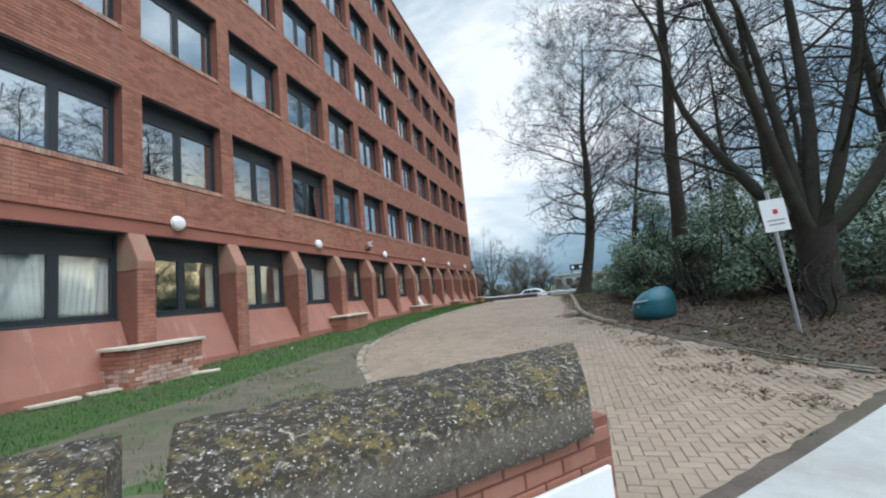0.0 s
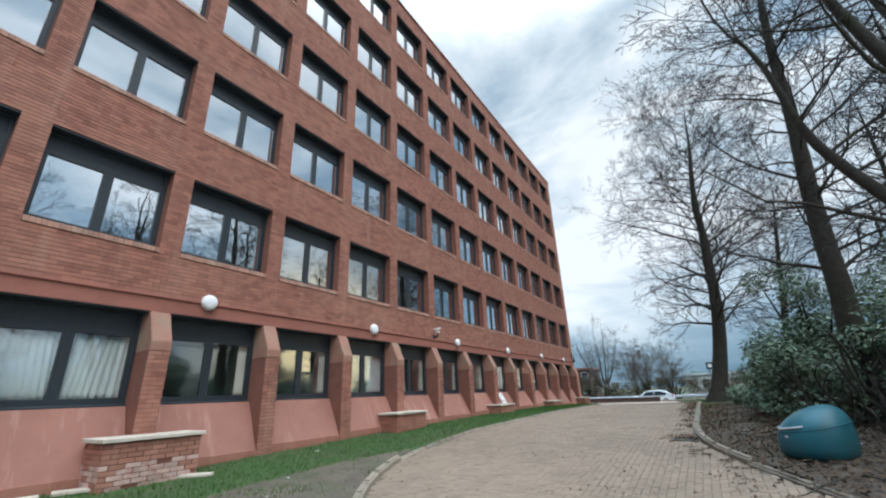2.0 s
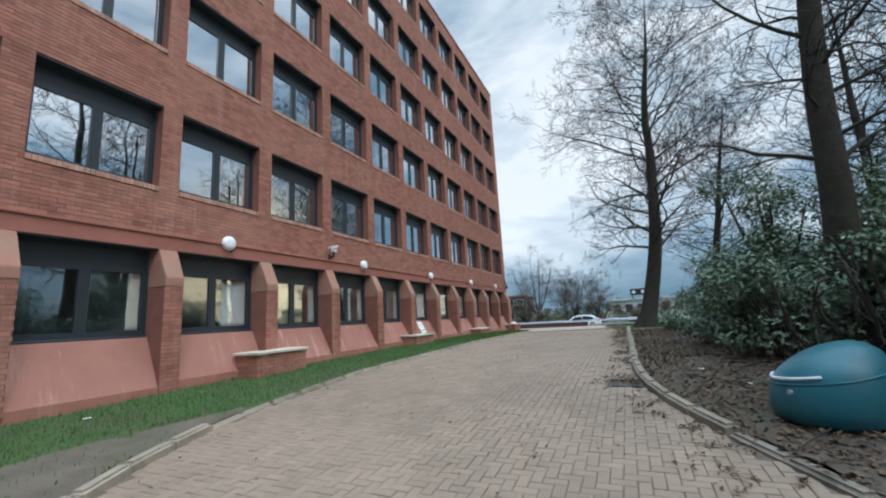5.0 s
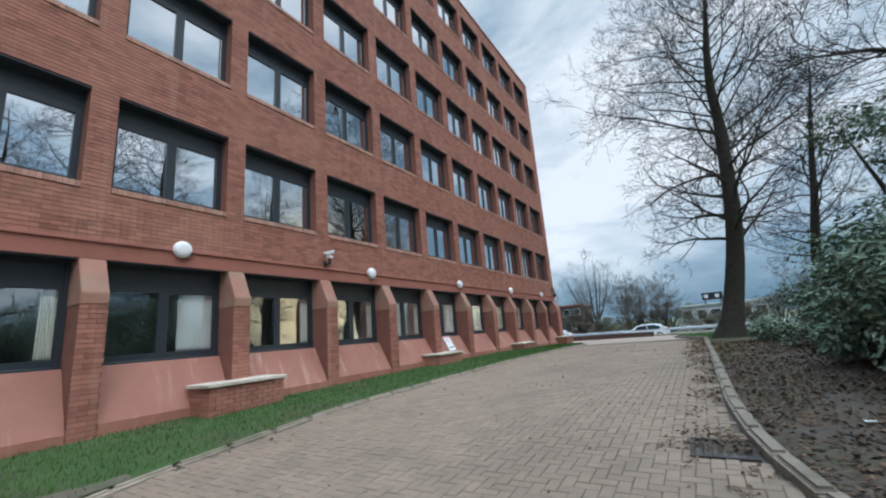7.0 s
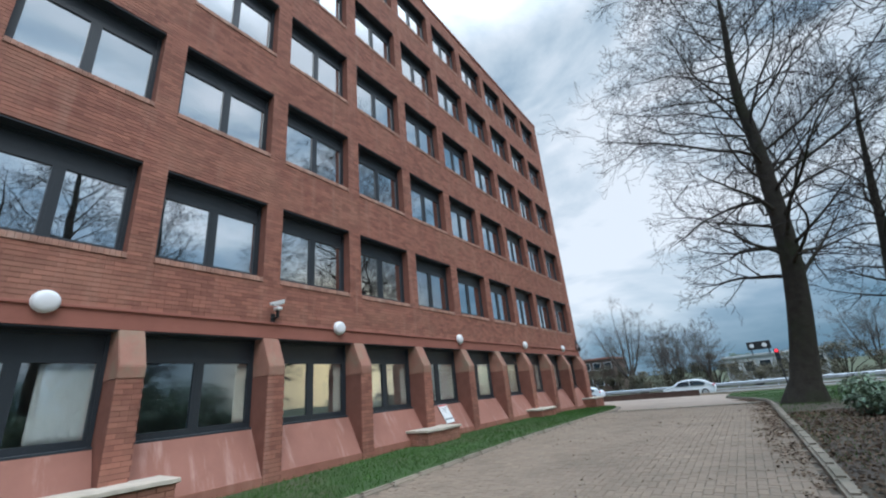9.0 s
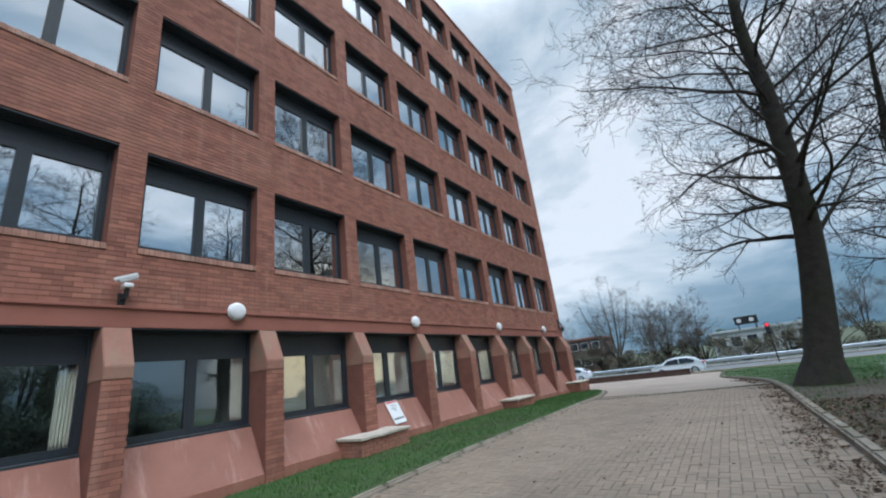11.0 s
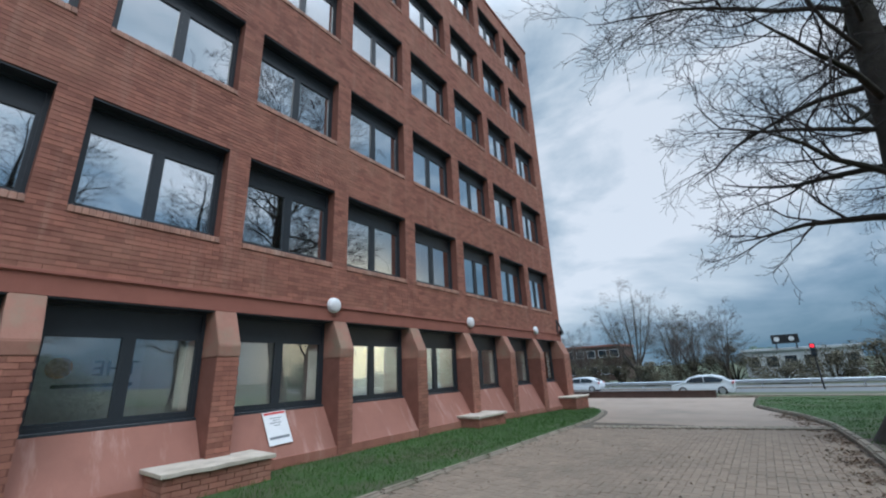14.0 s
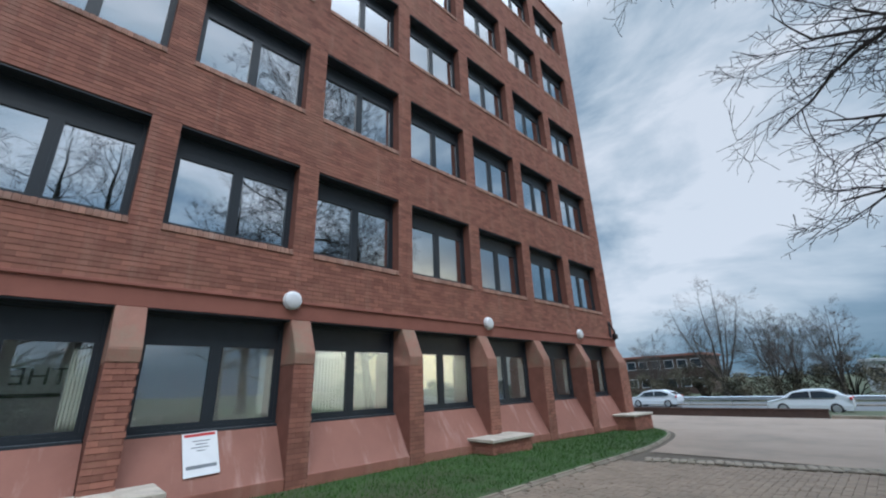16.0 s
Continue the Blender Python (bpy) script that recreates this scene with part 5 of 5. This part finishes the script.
def make_barrier(y, z):
    b = empty("crash_barrier", (0, y, z), "long galvanised crash barrier on posts", "barrier")
    prof = [(-0.04, 0.42), (0.03, 0.46), (0.03, 0.52), (-0.03, 0.56), (0.03, 0.60), (0.03, 0.68), (-0.04, 0.74), (-0.055, 0.74), (-0.055, 0.42)]
    part("beam", prism([(u, v) for u, v in [(-p[0], p[1]) for p in prof]], "x", -60, 60), M_STEEL, b)
    me = None
    for i in range(38):
        if me is None:
            bm = boxes((-0.04, 0.06, 0, 0.04, 0.16, 0.76))
            me = bpy.data.meshes.new("barrier_post")
            bm.to_mesh(me)
            bm.free()
            me.materials.append(M_STEEL)
        child("post", me, b, (-59 + i * 3.2, 0, 0))
    part("base", boxes((-60, -0.1, -0.05, 60, 0.5, 0.10)), M_KERB, b)


make_barrier(63.0, -0.30)


def make_car(x, y, paint, label):
    z = -0.295
    c = empty("car", (x, y, z), label, "car", "cars on the road")
    side = [(-2.02, 0.30), (-2.08, 0.55), (-2.0, 0.74), (-1.30, 0.90), (-0.75, 1.28), (-0.2, 1.42), (0.75, 1.44), (1.45, 1.28), (1.92, 0.98), (2.05, 0.85), (2.08, 0.48), (1.98, 0.26), (-1.9, 0.22)]
    vs, fs = [], []
    n = len(side)
    rows = [-0.86, -0.80, 0.80, 0.86]
    for w in rows:
        for u, h in side:
            inset = 1.0 - 0.20 * max(0.0, (h - 0.85) / 0.6)
            k = 1.0 if abs(w) < 0.83 else 0.985
            vs.append((u * k, w * inset, 0.22 + (h - 0.22) * (1.0 if abs(w) < 0.83 else 0.97)))
    for r in range(3):
        for i in range(n):
            fs.append((r * n + i, r * n + (i + 1) % n, (r + 1) * n + (i + 1) % n, (r + 1) * n + i))
    fs += [tuple(range(n)), tuple(range(3 * n, 4 * n))[::-1]]
    bm = bmesh.new()
    bv = [bm.verts.new(v) for v in vs]
    for f_ in fs:
        bm.faces.new([bv[i] for i in f_])
    bmesh.ops.recalc_face_normals(bm, faces=bm.faces)
    part("body", bm, paint, c)
    for sgn in (-1, 1):
        for nm, poly in (("side_window", [(-1.02, 0.93), (-0.62, 1.27), (0.15, 1.36), (0.15, 0.93)]), ("side_window", [(0.22, 0.93), (0.22, 1.36), (0.85, 1.34), (1.42, 1.12), (1.30, 0.95)])):
            b2 = bmesh.new()
            va = []
            for u, h in poly:
                inset = 1.0 - 0.20 * max(0.0, (h - 0.85) / 0.6)
                va.append(b2.verts.new((u, sgn * (0.868 * inset), 0.22 + (h - 0.22) * 0.97)))
            f0 = b2.faces.new(va)
            ex = bmesh.ops.extrude_face_region(b2, geom=[f0])
            for v in ex["geom"]:
                if isinstance(v, bmesh.types.BMVert):
                    v.co.y -= sgn * 0.03
            bmesh.ops.recalc_face_normals(b2, faces=b2.faces)
            part(nm, b2, M_CARGLASS, c)
        for u in (-1.28, 1.26):
            turn = Matrix.Translation((u, sgn * 0.70, 0.31)) @ Matrix.Rotation(-sgn * math.pi / 2, 4, "X")
            ty = part("wheel", lathe(bmesh.new(), [(0.20, 0.0), (0.30, 0.01), (0.315, 0.06), (0.315, 0.14), (0.295, 0.185), (0.22, 0.19)], 22, turn), M_RUBBER, c, smooth=True)
            part("rim", lathe(bmesh.new(), [(0.21, 0.186), (0.20, 0.194), (0.06, 0.20)], 16, turn), M_STEEL, ty)
        part("tail_lamp", boxes((1.93, sgn * 0.80 - 0.10, 0.80, 2.06, sgn * 0.80 + 0.08, 0.96), bevel=0.02), M_TAIL, c)
        part("headlamp", boxes((-2.04, sgn * 0.70 - 0.14, 0.62, -1.90, sgn * 0.70 + 0.12, 0.74), bevel=0.02), M_OPAL, c)
    for nm, bx in (("windscreen", [(-1.24, 0.93), (-0.76, 1.265)]), ("rear_window", [(1.50, 1.24), (1.86, 1.02)])):
        (u0, h0), (u1, h1) = bx
        b2 = bmesh.new()
        off = 0.012
        q = [b2.verts.new(v) for v in ((u0, -0.66, h0 + off), (u1, -0.60, h1 + off), (u1, 0.60, h1 + off), (u0, 0.66, h0 + off))]
        b2.faces.new(q)
        ex = bmesh.ops.extrude_face_region(b2, geom=list(b2.faces))
        for v in ex["geom"]:
            if isinstance(v, bmesh.types.BMVert):
                v.co.z -= 0.03
        bmesh.ops.recalc_face_normals(b2, faces=b2.faces)
        part(nm, b2, M_CARGLASS, c)


make_car(-16.2, 60.4, M_CARWHITE, "white hatchback on the road past the wall")
make_car(-5.0, 55.2, M_CARWHITE, "white estate car on the road past the wall")
make_car(15.5, 56.6, M_CARGREY, "silver car on the road beyond the verge")


def make_far_building(name, x0, x1, y, h, wallmat, label, cols, storeys, roof):
    b = empty(name, ((x0 + x1) / 2, y, -0.36), label, "building")
    w2 = (x1 - x0) / 2
    part("wall", boxes((-w2, 0, 0, w2, 10, h)), wallmat, b)
    part("roof", boxes((-w2 - 0.3, -0.3, h + 0.002, w2 + 0.3, 10.3, h + 0.35), bevel=0.03), roof, b)
    sh = h / storeys
    for s in range(storeys):
        for i in range(cols):
            cx = -w2 + (i + 0.5) * 2 * w2 / cols
            ww = w2 / cols * 0.72
            wd = part("window", boxes((cx - ww, -0.05, s * sh + 0.35 * sh, cx + ww, -0.004, s * sh + 0.82 * sh)), M_WHITE, b)
            part("pane", boxes((cx - ww + 0.08, -0.07, s * sh + 0.35 * sh + 0.08, cx + ww - 0.08, -0.052, s * sh + 0.82 * sh - 0.08)), M_CARGLASS, wd)
    return b


make_far_building("brick_building", -46, -21, 96, 5.9, M_DARKBRICK, "long low brick building beyond the trees", 12, 2, M_BAND)
make_far_building("showroom", -3.0, 9.5, 92, 3.5, M_CLAD, "pale low showroom with a flat roof", 6, 1, M_CLAD)


def make_billboard():
    b = empty("billboard", (2.1, 91.5, 3.5), "dark billboard with pale shapes above the showroom roof", "billboard")
    part("panel", boxes((-1.5, 0, 0.55, 1.5, 0.2, 1.75), bevel=0.02), M_BLACK, b)
    for x in (-0.9, 0.7):
        part("pale_shape", lathe(bmesh.new(), [(0.32, 0), (0.32, 0.02)], 18, Matrix.Translation((x, -0.005, 1.15)) @ Matrix.Rotation(math.pi / 2, 4, "X")), M_WHITE, b, "pale round shape")
    for x in (-1.1, 1.1):
        part("post", boxes((x - 0.08, 0.05, -0.2, x + 0.08, 0.18, 0.56)), M_BLACK, b)


make_billboard()


def make_traffic_light():
    t = empty("traffic_light", (2.35, 60.3, -0.30), "traffic light on a pole showing red", "traffic light")
    part("pole", tube(bmesh.new(), (0, 0.12, 0), (0, 0.12, 2.8), 0.057, 0.057, 12), M_BLACK, t)
    h = part("head", boxes((-0.18, -0.1, 2.42, 0.18, 0.1, 3.42), bevel=0.03), M_BLACK, t)
    red = bpy.data.materials.new("red_signal")
    red.use_nodes = True
    p = red.node_tree.nodes["Principled BSDF"]
    p.inputs["Base Color"].default_value = (0.6, 0.01, 0.02, 1)
    p.inputs["Emission Color"].default_value = (1.0, 0.03, 0.05, 1)
    p.inputs["Emission Strength"].default_value = 1.6
    for z, mt in ((3.23, red), (2.93, M_CARGLASS), (2.62, M_CARGLASS)):
        part("lens", lathe(bmesh.new(), [(0.13, 0), (0.10, 0.03)], 16, Matrix.Translation((0, -0.1, z)) @ Matrix.Rotation(math.pi / 2, 4, "X")), mt, h, "lit red lens" if mt is red else "")


make_traffic_light()

def round_tree(x, y, h, r, seed, label):
    """A bare tree with a broad crown that forks into rising arms."""
    rng = random.Random(seed)
    arms = []
    for i in range(7):
        a = i * 0.9 + rng.random() * 0.6
        q = h * (0.14 + 0.20 * rng.random()) * (0.3 if i == 0 else 1)
        arms.append((q * math.cos(a), q * math.sin(a), h * (0.86 if i == 0 else rng.uniform(0.55, 0.78)), r * rng.uniform(0.35, 0.55), 0.5))
    make_tree("tree", x, y, h, r, seed, label, depth=3, reach=h * 0.36, count=8, bark=M_BARK_FAR, twig=M_BARK_FAR, stems={"fork": h * 0.16, "side": 11, "arms": arms})


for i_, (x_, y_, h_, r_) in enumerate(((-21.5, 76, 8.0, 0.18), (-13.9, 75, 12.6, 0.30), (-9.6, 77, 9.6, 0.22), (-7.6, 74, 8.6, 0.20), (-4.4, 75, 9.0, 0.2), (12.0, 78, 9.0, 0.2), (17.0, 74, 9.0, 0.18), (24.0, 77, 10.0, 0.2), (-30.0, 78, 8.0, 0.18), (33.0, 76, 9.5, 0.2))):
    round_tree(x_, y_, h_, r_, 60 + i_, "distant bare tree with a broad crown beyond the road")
for i_, (x_, h_) in enumerate(((-1.2, 5.2), (0.2, 4.6), (1.0, 4.9))):
    make_shrub(x_, 103.5, 1.6, 1.2, h_, 2500, 120 + i_, M_LEAF, "dark conifer behind the showroom", 0.4, 0.08, name="conifer")


# ---- bricks of the facade ----
def box_arrays(cells):
    """Boxes without a back as arrays; cells: rows of x0, y0, z0, x1, y1, z1."""
    c = np.array(cells, dtype=np.float64)
    x0, y0, z0, x1, y1, z1 = c.T
    v = np.stack([np.stack(p, 1) for p in ((x0, y0, z0), (x0, y1, z0), (x0, y1, z1), (x0, y0, z1), (x1, y0, z0), (x1, y1, z0), (x1, y1, z1), (x1, y0, z1))], 1)
    f = np.array([[4, 5, 6, 7], [0, 1, 5, 4], [1, 2, 6, 5], [2, 3, 7, 6], [3, 0, 4, 7]])
    idx = (np.arange(len(c))[:, None, None] * 8 + f[None]).reshape(-1, 4)
    return v.reshape(-1, 3), idx


def quads(name, v, idx, mat):
    me = bpy.data.meshes.new(name)
    me.vertices.add(len(v))
    me.vertices.foreach_set("co", v.astype(np.float32).ravel())
    me.loops.add(idx.size)
    me.loops.foreach_set("vertex_index", idx.astype(np.int32).ravel())
    me.polygons.add(len(idx))
    me.polygons.foreach_set("loop_start", np.arange(0, idx.size, 4, dtype=np.int32))
    me.materials.append(mat)
    me.update(calc_edges=True)
    me.shade_flat()
    return me


def lay(y0, y1, z0, z1, xf, rng, keep=None):
    """Running bond over a rectangle of the facade."""
    cells = []
    n = max(1, round((z1 - z0) / 0.075))
    ch = (z1 - z0) / n
    for c in range(n):
        y = y0 - (0.1125 if (c + round(z0 / 0.075)) % 2 else 0.0)
        while y < y1 - 0.02:
            a, b = max(y, y0), min(y + 0.221, y1)
            if b - a > 0.025 and (keep is None or keep(a, z0 + c * ch)):
                cells.append((xf - 0.03, a, z0 + c * ch + 0.005, xf - 0.004 + rng.uniform(-0.003, 0.002), b, z0 + (c + 1) * ch - 0.005))
            y += 0.225
    return cells


def make_bricks():
    rng = random.Random(2)
    base = Vector(BUILDING.location)
    single = lambda y, z: 14.6 <= y <= 19.4
    cells = lay(Y_START, Y_END, *LEVELS[0], X_FACE, rng, keep=lambda y, z: not single(y, z))
    for z0, z1 in LEVELS[1:]:
        cells += lay(Y_START, Y_END, z0, z1, X_FACE, rng)
    for y0, y1, z0, z1, _ in PIERS:
        cells += lay(y0, y1, z0, z1, X_FACE, rng)
    for y0, y1, z0, z1, _ in GF_PIERS:
        cells += lay(y0, y1, z0, z1, X_PIER, rng)
    v, idx = box_arrays(cells)
    ob = child("brickwork", quads("brickwork", v, idx, M_BRICK), BUILDING, -base, kind="stuff")
    cache = {}
    for cell in lay(Y_START, Y_END, *LEVELS[0], X_FACE, rng, keep=single):
        key = round(cell[4] - cell[1], 3)
        if key not in cache:
            vv, ii = box_arrays([(-0.03, 0, 0, 0, key, cell[5] - cell[2])])
            cache[key] = quads("brick", vv, ii, M_BRICK_ONE)
        child("brick", cache[key], WALLS[0], (cell[3], cell[1], cell[2]))


make_bricks()


# ---- pavers of the drive ----
def make_pavers():
    rng = random.Random(3)
    w = 0.1
    near, rest = [], []
    for j in range(30, 300):
        for i in range(-56, 40):
            r = (i - j) % 4
            if r == 0:
                x0, y0, x1, y1 = i * w, j * w, (i + 2) * w, (j + 1) * w
            elif r == 2:
                x0, y0, x1, y1 = i * w, (j - 1) * w, (i + 1) * w, (j + 1) * w
            else:
                continue
            cx, cy = (x0 + x1) / 2, (y0 + y1) / 2
            if cx < kerb_l(cy) + 0.03 or cx > kerb_r(cy) - 0.03 or cx - cy > -2.30:
                continue
            if (cx - 0.07) ** 2 < 0.4 and cy < 2.95:
                continue
            if abs(cx - 0.10) < 0.25 and abs(cy - 12.55) < 0.25:
                continue
            if (cy - 29.0) - (cx + 2.4) * 0.274 > -0.25:
                continue
            (near if (4.4 < cy < 6.55 and -1.35 < cx < 1.35) else rest).append((x0 + 0.003, y0 + 0.003, x1 - 0.003, y1 - 0.003, r))
    c = np.array([q[:4] for q in rest])
    x0, y0, x1, y1 = c.T
    jit = np.random.default_rng(1).uniform(-0.003, 0.003, len(c))
    py, pz = [a for a, _ in PAVE_Z], [b for _, b in PAVE_Z]
    e = 0.007

    def ringv(ax, ay, bx, by, dz):
        out = []
        for px_, py_ in ((ax, ay), (bx, ay), (bx, by), (ax, by)):
            out.append(np.stack([px_, py_, np.interp(py_, py, pz) + dz + jit], 1))
        return out

    v = np.stack(ringv(x0, y0, x1, y1, -0.03) + ringv(x0, y0, x1, y1, -0.005) + ringv(x0 + e, y0 + e, x1 - e, y1 - e, 0.0), 1).reshape(-1, 3)
    f = np.array([[8, 9, 10, 11]] + [[4 + k, 4 + (k + 1) % 4, 8 + (k + 1) % 4, 8 + k] for k in range(4)] + [[k, (k + 1) % 4, 4 + (k + 1) % 4, 4 + k] for k in range(4)])
    idx = (np.arange(len(c))[:, None, None] * 12 + f[None]).reshape(-1, 4)
    child("paver_field", quads("paver_field", v, idx, M_PAVER), DRIVE, kind="stuff")
    shared = {}
    for x0_, y0_, x1_, y1_, r in near:
        if r not in shared:
            lx, ly = x1_ - x0_, y1_ - y0_
            vv = []
            for a, z in ((0.0, -0.03), (0.0, -0.005), (e, 0.0)):
                vv += [(a, a, z), (lx - a, a, z), (lx - a, ly - a, z), (a, ly - a, z)]
            shared[r] = quads("paver", np.array(vv), f, M_PAVER_ONE)
        slope = (pave_z(y1_) - pave_z(y0_)) / (y1_ - y0_)
        ob = child("paver", shared[r], DRIVE)
        ob.matrix_basis = Matrix.Translation((x0_, y0_, pave_z(y0_) + rng.uniform(-0.003, 0.003))) @ Matrix.Rotation(math.atan(slope), 4, "X")


make_pavers()
